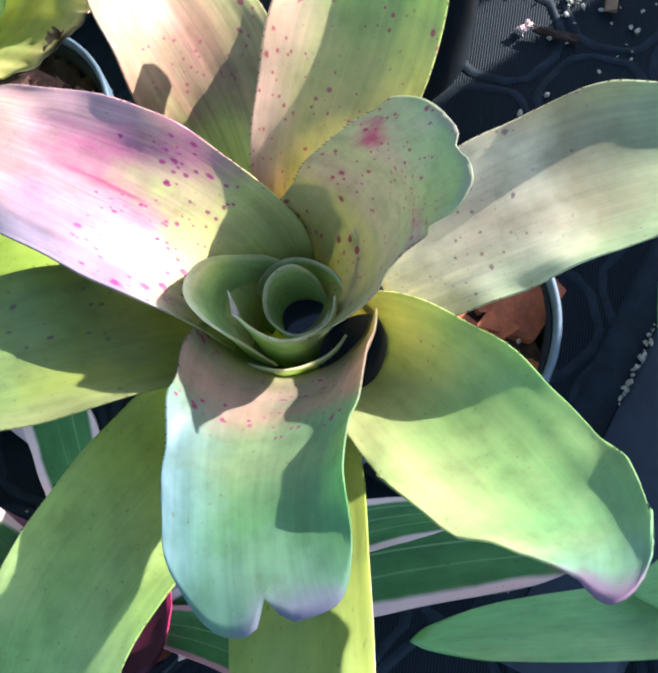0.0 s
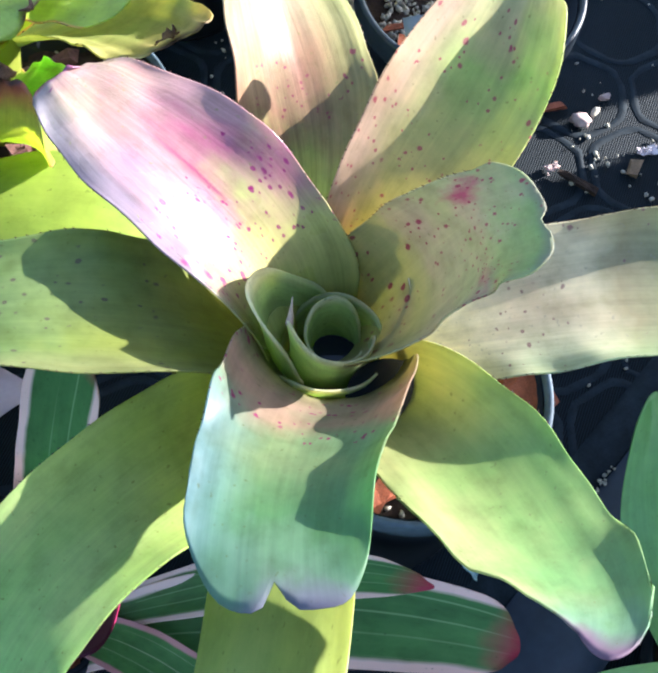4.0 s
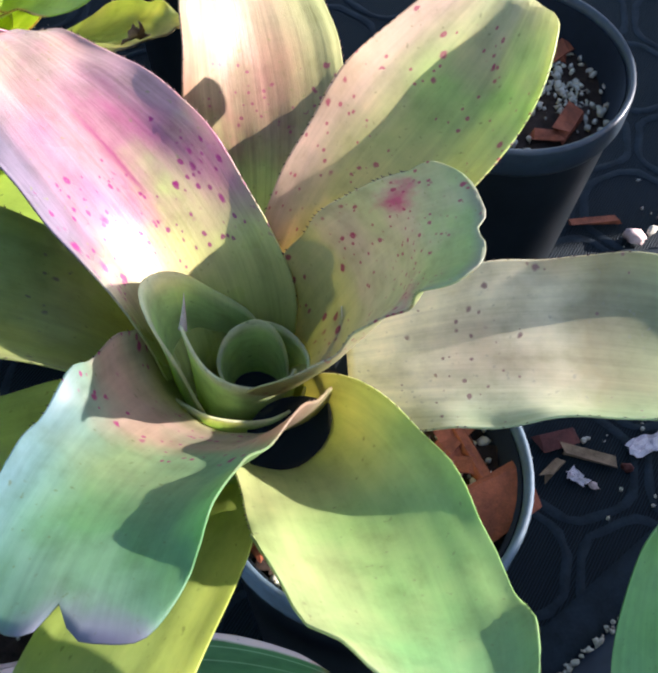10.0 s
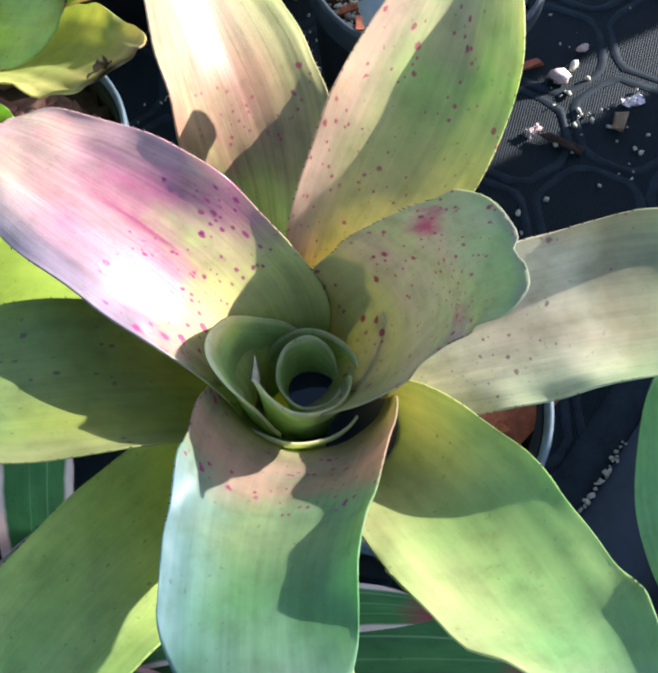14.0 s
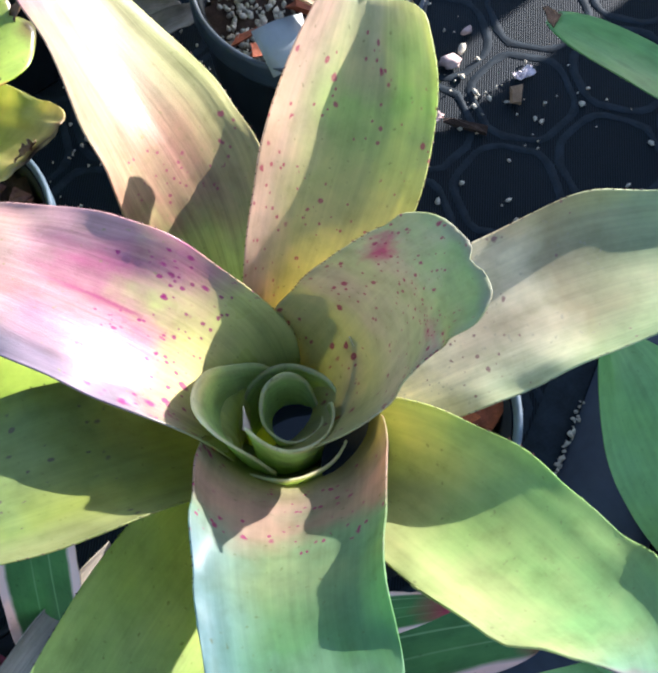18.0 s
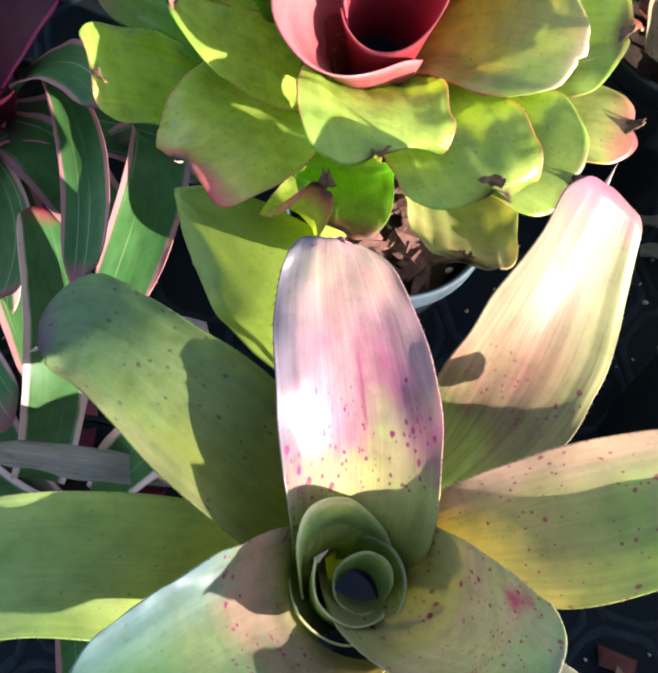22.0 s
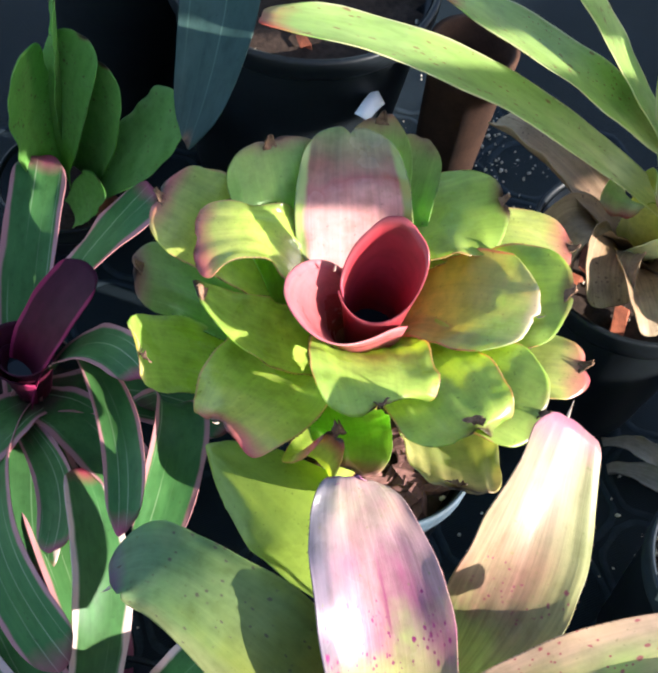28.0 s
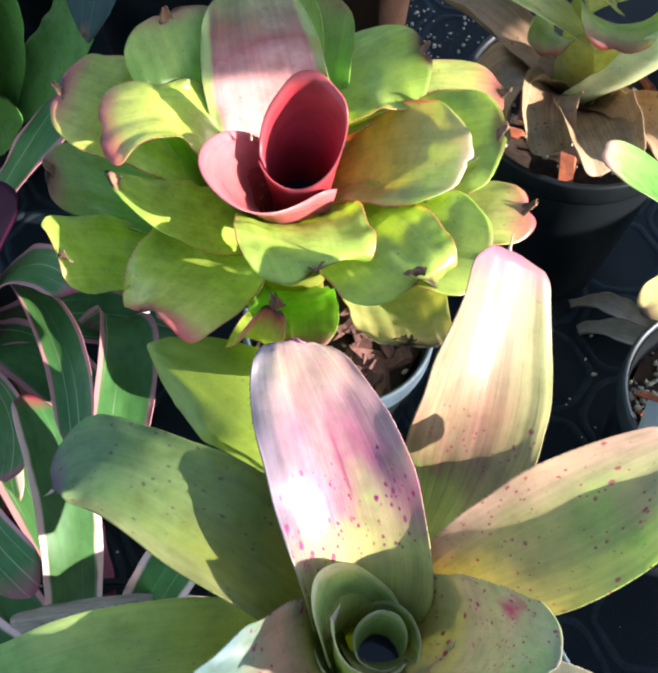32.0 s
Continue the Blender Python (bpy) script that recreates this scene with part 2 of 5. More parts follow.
    col = mix(t, 1.0, col, ramp(t, mid, [(0.3, (0.8, 0.8, 0.75)), (0.5, (1.0, 1.0, 1.0)), (0.72, (1.18, 1.12, 1.14))]), "MULTIPLY")
    vein = ramp(t, fine, [(0.3, 1 - streak * 0.65), (0.7, 1 + streak * 0.35)])
    col = mix(t, 1.0, col, vein, "MULTIPLY")
    if stripes:
        w = t.nodes.new("ShaderNodeMath")
        w.operation = "PINGPONG"
        t.links.new(maths(t, "ADD", v, maths(t, "MULTIPLY", big, 0.03)), w.inputs[0])
        w.inputs[1].default_value = stripe_gap
        patch = add(t, "ShaderNodeTexNoise", Vector=coords(1.1, 17), Scale=1.0, Detail=1.0).outputs[0]
        line = maths(t, "MULTIPLY", ramp(t, w.outputs[0], [(0.003, 1.0), (0.014, 0.0)]), ramp(t, patch, [(0.47, 0.0), (0.6, 0.8)]))
        col = mix(t, line, col, stripes)
    edge = maths(t, "MULTIPLY", maths(t, "ABSOLUTE", maths(t, "SUBTRACT", v, 0.5)), 2.0)
    if margin:
        e2 = maths(t, "ADD", edge, maths(t, "MULTIPLY", maths(t, "SUBTRACT", big, 0.5), margin_w * 1.2))
        col = mix(t, ramp(t, e2, [(1 - margin_w * 1.25, 0.0), (1 - margin_w * 0.8, 1.0)]), col, margin)
    if tip:
        tt = maths(t, "ADD", u, maths(t, "MULTIPLY", maths(t, "SUBTRACT", big, 0.5), 0.12))
        col = mix(t, ramp(t, tt, [(tip_at - 0.05, 0.0), (min(tip_at + 0.06, 1.0), 0.9)]), col, tip)
    if burn:
        bb = maths(t, "ADD", u, maths(t, "MULTIPLY", maths(t, "SUBTRACT", maths(t, "MULTIPLY", grain, 0.3), edge), 0.05))
        patchy = ramp(t, big, [(0.4, 0.0), (0.55, 1.0)])
        col = mix(t, maths(t, "MULTIPLY", ramp(t, bb, [(max(1 - burn * 2.5, 0), 0.0), (1 - burn * 0.8, 0.9)]), patchy), col, (0.17, 0.09, 0.05))
        col = mix(t, maths(t, "MULTIPLY", ramp(t, bb, [(1 - burn, 0.0), (min(1 - burn * 0.6, 1.0), 1.0)]), patchy), col, (0.05, 0.03, 0.02))
    if spots:
        wob = add(t, "ShaderNodeTexNoise", Vector=coords(60, 22), Scale=1.0, Detail=2.0).outputs[1]
        band = ramp(t, u, [(max(spot_at[0] - 0.06, 0), 0.3), (spot_at[0] + 0.03, 1.0), (spot_at[1], 1.0), (min(spot_at[1] + 0.1, 1.0), 0.3)])
        for sc in sizes:
            thr, rad = 1 - spots * (0.5 if sc < 2 else 0.4), 0.3 if sc < 2 else 0.32
            vo = t.nodes.new("ShaderNodeTexVoronoi")
            shift = t.nodes.new("ShaderNodeVectorMath")
            shift.operation = "MULTIPLY_ADD"
            t.links.new(wob, shift.inputs[0])
            shift.inputs[1].default_value = (0.4, 0.4, 0.0)
            t.links.new(coords(cells[0] * sc, cells[1] * sc), shift.inputs[2])
            t.links.new(shift.outputs[0], vo.inputs["Vector"])
            vo.inputs["Scale"].default_value = 1.0
            sel = t.nodes.new("ShaderNodeSeparateColor")
            t.links.new(vo.outputs["Color"], sel.inputs[0])
            zone = maths(t, "MULTIPLY", ramp(t, big, [(0.35, 0.45), (0.55, 1.0)]), band)
            pick = maths(t, "GREATER_THAN", maths(t, "MULTIPLY", sel.outputs[0], zone), thr * 0.8)
            size = maths(t, "ADD", maths(t, "MULTIPLY", sel.outputs[1], 0.7), 0.5)
            dist = maths(t, "DIVIDE", vo.outputs["Distance"], size)
            dot = ramp(t, dist, [(0.0, 0.55), (rad * 0.4, 0.95), (rad * 0.62, 0.85), (rad, 0.0)])
            col = mix(t, maths(t, "MULTIPLY", maths(t, "MULTIPLY", dot, pick), 0.95), col, spot_col)
    if scar:
        at, lo, hi, tint = scar
        bend = maths(t, "ADD", v, maths(t, "MULTIPLY", maths(t, "SUBTRACT", mid, 0.5), 0.05))
        near = ramp(t, maths(t, "ABSOLUTE", maths(t, "SUBTRACT", bend, at)), [(0.003, 0.7), (0.018, 0.0)])
        span = ramp(t, u, [(lo - 0.02, 0.0), (lo + 0.02, 1.0), (hi - 0.08, 0.8), (hi, 0.0)])
        col = mix(t, maths(t, "MULTIPLY", near, span), col, tint)
    speck = add(t, "ShaderNodeTexNoise", Vector=coords(70, 26), Scale=1.0, Detail=1.0).outputs[0]
    col = mix(t, maths(t, "MULTIPLY", ramp(t, speck, [(0.7, 0.0), (0.78, 1.0)]), 0.5), col, tuple(c * 0.35 for c in stops[0][1]))
    t.links.new(col, p.inputs["Base Color"])
    t.links.new(ramp(t, big, [(0.3, rough - 0.06), (0.7, rough + 0.1)]), p.inputs["Roughness"])
    p.inputs["Specular IOR Level"].default_value = spec
    hgt = maths(t, "ADD", maths(t, "MULTIPLY", fine, 0.8), maths(t, "MULTIPLY", grain, 0.2))
    b = add(t, "ShaderNodeBump", Strength=relief * 0.7, Distance=0.001, Height=hgt)
    t.links.new(b.outputs[0], p.inputs["Normal"])
    tl = t.nodes.new("ShaderNodeBsdfTranslucent")
    t.links.new(mix(t, 1.0, col, (1.0 * glow, 1.0 * glow, warm * glow), "MULTIPLY"), tl.inputs[0])
    ms = t.nodes.new("ShaderNodeMixShader")
    ms.inputs[0].default_value = trans
    t.links.new(p.outputs[0], ms.inputs[1])
    t.links.new(tl.outputs[0], ms.inputs[2])
    t.links.new(ms.outputs[0], t.nodes["Material Output"].inputs[0])
    return m


OLIVE = (0.3, 0.34, 0.06)
# inner greens of L1, N and FR are raised to brighten their shaded bases
A_STYLE = dict(
    # L1's dark side tint paints shade where that margin turns from the sun
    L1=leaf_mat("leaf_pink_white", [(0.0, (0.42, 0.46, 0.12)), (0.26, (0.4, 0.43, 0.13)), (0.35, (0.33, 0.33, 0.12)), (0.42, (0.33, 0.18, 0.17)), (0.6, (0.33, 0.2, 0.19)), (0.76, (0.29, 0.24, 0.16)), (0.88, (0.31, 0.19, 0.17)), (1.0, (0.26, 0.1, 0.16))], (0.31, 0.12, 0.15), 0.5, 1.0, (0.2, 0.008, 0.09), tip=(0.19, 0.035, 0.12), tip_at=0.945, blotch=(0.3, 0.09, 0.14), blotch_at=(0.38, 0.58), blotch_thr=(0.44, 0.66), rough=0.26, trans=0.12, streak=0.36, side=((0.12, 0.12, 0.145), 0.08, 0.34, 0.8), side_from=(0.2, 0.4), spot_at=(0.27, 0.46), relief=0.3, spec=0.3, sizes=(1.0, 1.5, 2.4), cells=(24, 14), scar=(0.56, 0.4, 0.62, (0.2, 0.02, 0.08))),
    N=leaf_mat("leaf_cream", [(0.0, (0.4, 0.46, 0.13)), (0.36, (0.38, 0.45, 0.13)), (0.46, (0.3, 0.3, 0.11)), (0.56, (0.27, 0.19, 0.095)), (0.8, (0.25, 0.19, 0.115)), (1.0, (0.23, 0.15, 0.12))], (0.29, 0.2, 0.12), 0.5, 0.22, (0.2, 0.04, 0.07), tip=(0.3, 0.1, 0.15), tip_at=0.97, blotch=(0.26, 0.12, 0.09), blotch_at=(0.46, 0.58), blotch_thr=(0.4, 0.62), rough=0.35, trans=0.15, streak=0.5, side=((0.25, 0.33, 0.1), 0.95, 0.62, 0.5), spot_at=(0.45, 0.62), relief=0.3, spec=0.2, sizes=(1.4, 2.2)),
    NE=leaf_mat("leaf_olive_pink", [(0.0, (0.42, 0.36, 0.13)), (0.35, (0.42, 0.37, 0.14)), (0.6, (0.37, 0.37, 0.13)), (0.8, (0.3, 0.41, 0.11)), (0.92, (0.36, 0.37, 0.17)), (1.0, (0.42, 0.4, 0.25))], (0.44, 0.35, 0.15), 0.4, 0.2, (0.3, 0.05, 0.08), side=((0.44, 0.3, 0.23), 0.12, 0.36, 0.85), streak=0.2, warm=0.9, cells=(28, 13), sizes=(1.3, 2.2)),
    # R1's tip colour is darkened to hold back the sun on its rim
    R1=leaf_mat("leaf_olive_spotted", [(0.0, (0.364, 0.37, 0.092)), (0.35, (0.347, 0.315, 0.165)), (0.7, (0.283, 0.306, 0.129)), (0.9, (0.228, 0.296, 0.1)), (1.0, (0.154, 0.287, 0.1))], (0.4, 0.27, 0.22), 0.5, 0.75, (0.22, 0.015, 0.055), blotch=(0.32, 0.05, 0.1), blotch_at=(0.5, 0.78), blotch_thr=(0.55, 0.68), tip=(0.17, 0.14, 0.12), tip_at=0.995, streak=0.16, warm=0.9, trans=0.28, glow=1.5, spec=0.35, rough=0.45, cells=(17, 14), sizes=(1.3, 2.4)),
    # E's near-white inner stops paint direct sun on its base
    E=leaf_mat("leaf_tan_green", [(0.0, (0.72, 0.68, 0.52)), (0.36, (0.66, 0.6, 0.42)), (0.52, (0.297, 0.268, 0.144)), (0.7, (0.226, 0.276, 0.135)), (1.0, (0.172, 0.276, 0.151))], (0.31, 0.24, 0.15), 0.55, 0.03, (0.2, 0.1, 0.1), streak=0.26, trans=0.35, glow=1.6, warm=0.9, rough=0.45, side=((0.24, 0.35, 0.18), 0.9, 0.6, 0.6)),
    FR=leaf_mat("leaf_green_lilac_tip", [(0.0, (0.36, 0.33, 0.14)), (0.25, (0.32, 0.36, 0.13)), (0.45, (0.209, 0.349, 0.099)), (0.62, (0.154, 0.281, 0.088)), (0.82, (0.143, 0.262, 0.105)), (0.94, (0.132, 0.233, 0.154)), (1.0, (0.154, 0.184, 0.176))], (0.24, 0.28, 0.09), 0.5, 0.0, (0.4, 0.16, 0.2), tip=(0.17, 0.1, 0.15), tip_at=0.99, side=((0.3, 0.29, 0.13), 0.85, 0.55, 0.6), streak=0.15, rough=0.5, spec=0.25, warm=0.85, trans=0.38),
    # F1's blue side tint puts skylight into the colour of its left half
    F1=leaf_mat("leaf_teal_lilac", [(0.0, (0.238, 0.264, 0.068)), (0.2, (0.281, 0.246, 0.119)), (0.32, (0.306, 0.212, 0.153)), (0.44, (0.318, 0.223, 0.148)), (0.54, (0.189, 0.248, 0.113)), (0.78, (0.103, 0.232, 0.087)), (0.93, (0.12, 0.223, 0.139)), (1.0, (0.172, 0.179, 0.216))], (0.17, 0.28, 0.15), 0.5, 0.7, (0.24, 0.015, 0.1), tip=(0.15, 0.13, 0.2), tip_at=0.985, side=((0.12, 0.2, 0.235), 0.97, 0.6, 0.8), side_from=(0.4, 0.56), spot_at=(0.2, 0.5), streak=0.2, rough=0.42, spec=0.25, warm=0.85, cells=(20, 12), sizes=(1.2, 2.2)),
    W=leaf_mat("leaf_olive_purple_tip", [(0.0, (0.25, 0.245, 0.044)), (0.4, (0.178, 0.227, 0.054)), (0.7, (0.134, 0.236, 0.09)), (0.92, (0.134, 0.236, 0.125)), (1.0, (0.178, 0.181, 0.179))], (0.2, 0.26, 0.1), 0.5, 0.12, (0.1, 0.08, 0.06), tip=(0.18, 0.1, 0.17), tip_at=0.965, side=((0.24, 0.24, 0.11), 0.06, 0.2, 0.6), streak=0.18, rough=0.42, spec=0.3, sizes=(1.4, 2.4), cells=(18, 9)),
    SW=leaf_mat("leaf_green_dull", [(0.0, (0.4, 0.38, 0.08)), (0.4, (0.33, 0.4, 0.11)), (1.0, (0.23, 0.42, 0.15))], (0.38, 0.39, 0.18), 0.4, 0.0, streak=0.18, rough=0.46, spec=0.3, trans=0.55, glow=1.9),
    S=leaf_mat("leaf_yellow_green", [(0.0, (0.297, 0.332, 0.05)), (0.6, (0.297, 0.372, 0.109)), (1.0, (0.287, 0.383, 0.099))], OLIVE, 0.3, 0.0, side=((0.4, 0.43, 0.09), 0.05, 0.25, 0.6)),
    NW=leaf_mat("leaf_lime", [(0.0, (0.248, 0.322, 0.05)), (1.0, (0.257, 0.352, 0.055))], (0.2, 0.3, 0.05), 0.35, trans=0.4),
    C1=leaf_mat("leaf_pale_jade", [(0.0, (0.2, 0.308, 0.063)), (0.55, (0.349, 0.463, 0.158)), (0.9, (0.428, 0.534, 0.252)), (1.0, (0.548, 0.514, 0.357))], (0.36, 0.42, 0.17), 0.4, 0.0, streak=0.14, trans=0.45, glow=1.9, warm=0.7),
)
LIME = (0.43, 0.53, 0.1)
N_GREEN = leaf_mat("neo_green", [(0.0, (0.3, 0.4, 0.06)), (0.5, LIME), (1.0, (0.26, 0.38, 0.08))], (0.48, 0.55, 0.13), 0.6, 0.0, margin=(0.5, 0.34, 0.12), margin_w=0.025, burn=0.03, rough=0.28, trans=0.52, glow=1.8, relief=0.22, streak=0.18)
N_PINKTIP = leaf_mat("neo_green_pink_tip", [(0.0, (0.32, 0.4, 0.06)), (0.6, LIME), (0.9, (0.44, 0.46, 0.14)), (1.0, (0.5, 0.36, 0.2))], (0.5, 0.54, 0.15), 0.6, tip=(0.5, 0.07, 0.13), tip_at=0.935, margin=(0.5, 0.36, 0.16), margin_w=0.03, burn=0.025, rough=0.22, spec=0.6, trans=0.52, glow=1.8, relief=0.22, streak=0.18)
N_PALETIP = leaf_mat("neo_green_pale_tip", [(0.0, (0.3, 0.4, 0.06)), (0.5, (0.36, 0.5, 0.08)), (1.0, (0.3, 0.4, 0.1))], (0.4, 0.5, 0.12), 0.5, tip=(0.72, 0.52, 0.3), tip_at=0.95, burn=0.02, rough=0.28, trans=0.52, glow=1.8, relief=0.22, streak=0.18)
N_DARK = leaf_mat("neo_deep_green", [(0.0, (0.26, 0.4, 0.06)), (0.6, (0.22, 0.44, 0.06)), (1.0, (0.3, 0.34, 0.14))], (0.22, 0.36, 0.08), 0.4, tip=(0.36, 0.16, 0.15), tip_at=0.94, burn=0.035, rough=0.35, trans=0.52, glow=1.8, relief=0.22, streak=0.18)
# the drop to maroon at 0.64 paints the straight cast shade on the outer half
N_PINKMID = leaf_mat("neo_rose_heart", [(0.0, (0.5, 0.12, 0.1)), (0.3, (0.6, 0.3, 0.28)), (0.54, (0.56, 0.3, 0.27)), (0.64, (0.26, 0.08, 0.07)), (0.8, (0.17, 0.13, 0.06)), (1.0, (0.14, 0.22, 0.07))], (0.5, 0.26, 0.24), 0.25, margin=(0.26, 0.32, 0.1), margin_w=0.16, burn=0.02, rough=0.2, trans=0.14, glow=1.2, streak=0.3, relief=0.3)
N_ORANGE = leaf_mat("neo_orange_olive", [(0.0, (0.55, 0.17, 0.08)), (0.32, (0.56, 0.3, 0.12)), (0.58, (0.48, 0.4, 0.12)), (0.8, (0.36, 0.44, 0.13)), (1.0, (0.4, 0.42, 0.24))], (0.52, 0.36, 0.16), 0.5, tip=(0.6, 0.5, 0.52), tip_at=0.975, margin=(0.5, 0.24, 0.13), margin_w=0.03, rough=0.3, trans=0.5, glow=2.0, relief=0.22, streak=0.18)
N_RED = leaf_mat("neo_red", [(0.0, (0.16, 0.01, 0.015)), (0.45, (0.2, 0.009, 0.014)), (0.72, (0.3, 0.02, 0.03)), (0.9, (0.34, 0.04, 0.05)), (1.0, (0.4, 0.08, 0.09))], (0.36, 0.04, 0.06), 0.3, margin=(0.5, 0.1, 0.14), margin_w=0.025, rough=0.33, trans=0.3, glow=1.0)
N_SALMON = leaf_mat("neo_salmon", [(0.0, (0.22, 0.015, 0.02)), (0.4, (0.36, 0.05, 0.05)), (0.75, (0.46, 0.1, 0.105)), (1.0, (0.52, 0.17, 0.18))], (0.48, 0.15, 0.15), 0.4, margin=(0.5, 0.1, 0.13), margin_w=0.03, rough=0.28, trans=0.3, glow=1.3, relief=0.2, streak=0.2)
N_YELLOW = leaf_mat("neo_yellow", [(0.0, (0.34, 0.4, 0.1)), (0.6, (0.44, 0.47, 0.16)), (1.0, (0.52, 0.42, 0.18))], (0.48, 0.44, 0.18), 0.4, burn=0.04, trans=0.45, glow=1.7, warm=1.0)
VARI = leaf_mat("striped_dark_leaf", [(0.0, (0.1, 0.06, 0.05)), (0.25, (0.05, 0.13, 0.033)), (1.0, (0.045, 0.14, 0.04))], (0.08, 0.2, 0.055), 0.5, tip=(0.4, 0.07, 0.14), tip_at=0.965, margin=(0.42, 0.2, 0.2), margin_w=0.17, stripes=(0.3, 0.36, 0.22), rough=0.38, trans=0.25, spec=0.15)
VARI_W = leaf_mat("white_edged_leaf", [(0.0, (0.05, 0.11, 0.033)), (1.0, (0.045, 0.14, 0.042))], (0.07, 0.2, 0.055), 0.5, margin=(0.6, 0.44, 0.4), margin_w=0.22, stripes=(0.16, 0.28, 0.13), tip=(0.3, 0.02, 0.06), tip_at=0.965, rough=0.45, spec=0.15, trans=0.25)
VARI_P = leaf_mat("pink_striped_leaf", [(0.0, (0.2, 0.02, 0.04)), (0.5, (0.3, 0.07, 0.11)), (1.0, (0.36, 0.12, 0.16))], (0.22, 0.05, 0.08), 0.4, stripes=(0.06, 0.08, 0.04), rough=0.34, trans=0.2)
WINE = leaf_mat("wine_leaf", [(0.0, (0.07, 0.005, 0.014)), (1.0, (0.035, 0.006, 0.016))], (0.04, 0.008, 0.016), 0.4, margin=(0.22, 0.018, 0.06), margin_w=0.14, rough=0.45, trans=0.06, spec=0.1)
FERNY = leaf_mat("plain_green_leaf", [(0.0, (0.12, 0.27, 0.055)), (1.0, (0.14, 0.32, 0.07))], (0.18, 0.33, 0.1), 0.4, trans=0.35, spots=0.05, spot_col=(0.1, 0.04, 0.03), burn=0.012, rough=0.45, spec=0.25)
BLUISH = leaf_mat("dark_bluish_leaf", [(0.0, (0.022, 0.055, 0.04)), (1.0, (0.024, 0.05, 0.045))], (0.04, 0.075, 0.065), 0.4, stripes=(0.07, 0.12, 0.09), burn=0.02, rough=0.5, spec=0.2, trans=0.12)
STRAP = leaf_mat("long_strap_leaf", [(0.0, (0.6, 0.6, 0.4)), (0.18, (0.44, 0.47, 0.22)), (0.35, (0.27, 0.38, 0.11)), (1.0, (0.25, 0.36, 0.1))], (0.34, 0.42, 0.16), 0.4, spots=0.3, spot_col=(0.2, 0.1, 0.04), tip=(0.4, 0.06, 0.06), tip_at=0.975, margin=(0.45, 0.45, 0.25), margin_w=0.05, rough=0.36)
QGREEN = leaf_mat("fresh_green_leaf", [(0.0, (0.15, 0.29, 0.06)), (1.0, (0.1, 0.26, 0.06))], (0.14, 0.3, 0.1), 0.5, rough=0.38, trans=0.2, streak=0.2)
KCUP = leaf_mat("yellow_green_cup_leaf", [(0.0, (0.5, 0.46, 0.24)), (0.5, (0.46, 0.47, 0.16)), (0.8, (0.3, 0.4, 0.12)), (1.0, (0.28, 0.2, 0.1))], (0.42, 0.44, 0.16), 0.4, tip=(0.26, 0.015, 0.035), tip_at=0.95, rough=0.38)
PALE = leaf_mat("pale_sheath", [(0.0, (0.6, 0.58, 0.42)), (0.6, (0.6, 0.64, 0.44)), (1.0, (0.4, 0.5, 0.22))], (0.55, 0.6, 0.36), 0.4, rough=0.35, trans=0.4)
M_GREEN = leaf_mat("fresh_pink_tipped_leaf", [(0.0, (0.12, 0.28, 0.05)), (0.7, (0.14, 0.34, 0.07)), (1.0, (0.3, 0.4, 0.14))], (0.2, 0.38, 0.1), 0.5, tip=(0.62, 0.36, 0.38), tip_at=0.95, rough=0.3, trans=0.4)
DRY = leaf_mat("dry_brown_leaf", [(0.0, (0.22, 0.13, 0.065)), (0.6, (0.33, 0.21, 0.11)), (1.0, (0.4, 0.29, 0.17))], (0.2, 0.11, 0.055), 0.6, spots=0.2, spot_col=(0.08, 0.04, 0.02), rough=0.65, trans=0.25, streak=0.5, glow=1.2)

DRYGREY = leaf_mat("withered_grey_leaf", [(0.0, (0.2, 0.17, 0.13)), (1.0, (0.26, 0.22, 0.16))], (0.12, 0.1, 0.07), 0.6, rough=0.75, trans=0.1, streak=0.5, glow=0.9)
black = plain("black_plastic", (0.008, 0.0105, 0.0125), 0.42, 0.2, 0.4, 25, 0.12)
rim_blue = plain("scuffed_grey_rim", (0.05, 0.075, 0.095), 0.62, 0.3, 0.4, 40, 0.3)
rim_dark = plain("dark_worn_rim", (0.02, 0.029, 0.038), 0.45, 0.35, 0.4, 40, 0.3)
soil = plain("dark_potting_mix", (0.035, 0.022, 0.015), 0.9, 0.2, 0.6, 220, 1.0)
bark = plain("red_brown_bark", (0.24, 0.065, 0.028), 0.75, 0.3, 0.5, 180, 0.8)
shred = plain("shredded_brown_bark", (0.13, 0.062, 0.05), 0.85, 0.2, 0.55, 200, 0.9)
tan_bark = plain("tan_bark", (0.2, 0.13, 0.075), 0.8, 0.2, 0.5, 160, 0.8)
dark_bark = plain("dark_red_bark", (0.085, 0.022, 0.016), 0.75, 0.3, 0.5, 160, 0.8)
sheeting = plain("blue_grey_sheeting", (0.03, 0.04, 0.056), 0.5, 0.4, 0.3, 22, 0.15)
perlite = plain("perlite", (0.44, 0.4, 0.31), 0.85, 0.2, 0.2, 300, 0.6)
stone = plain("pinkish_pebble", (0.5, 0.36, 0.32), 0.7, 0.3, 0.3, 200, 0.6)
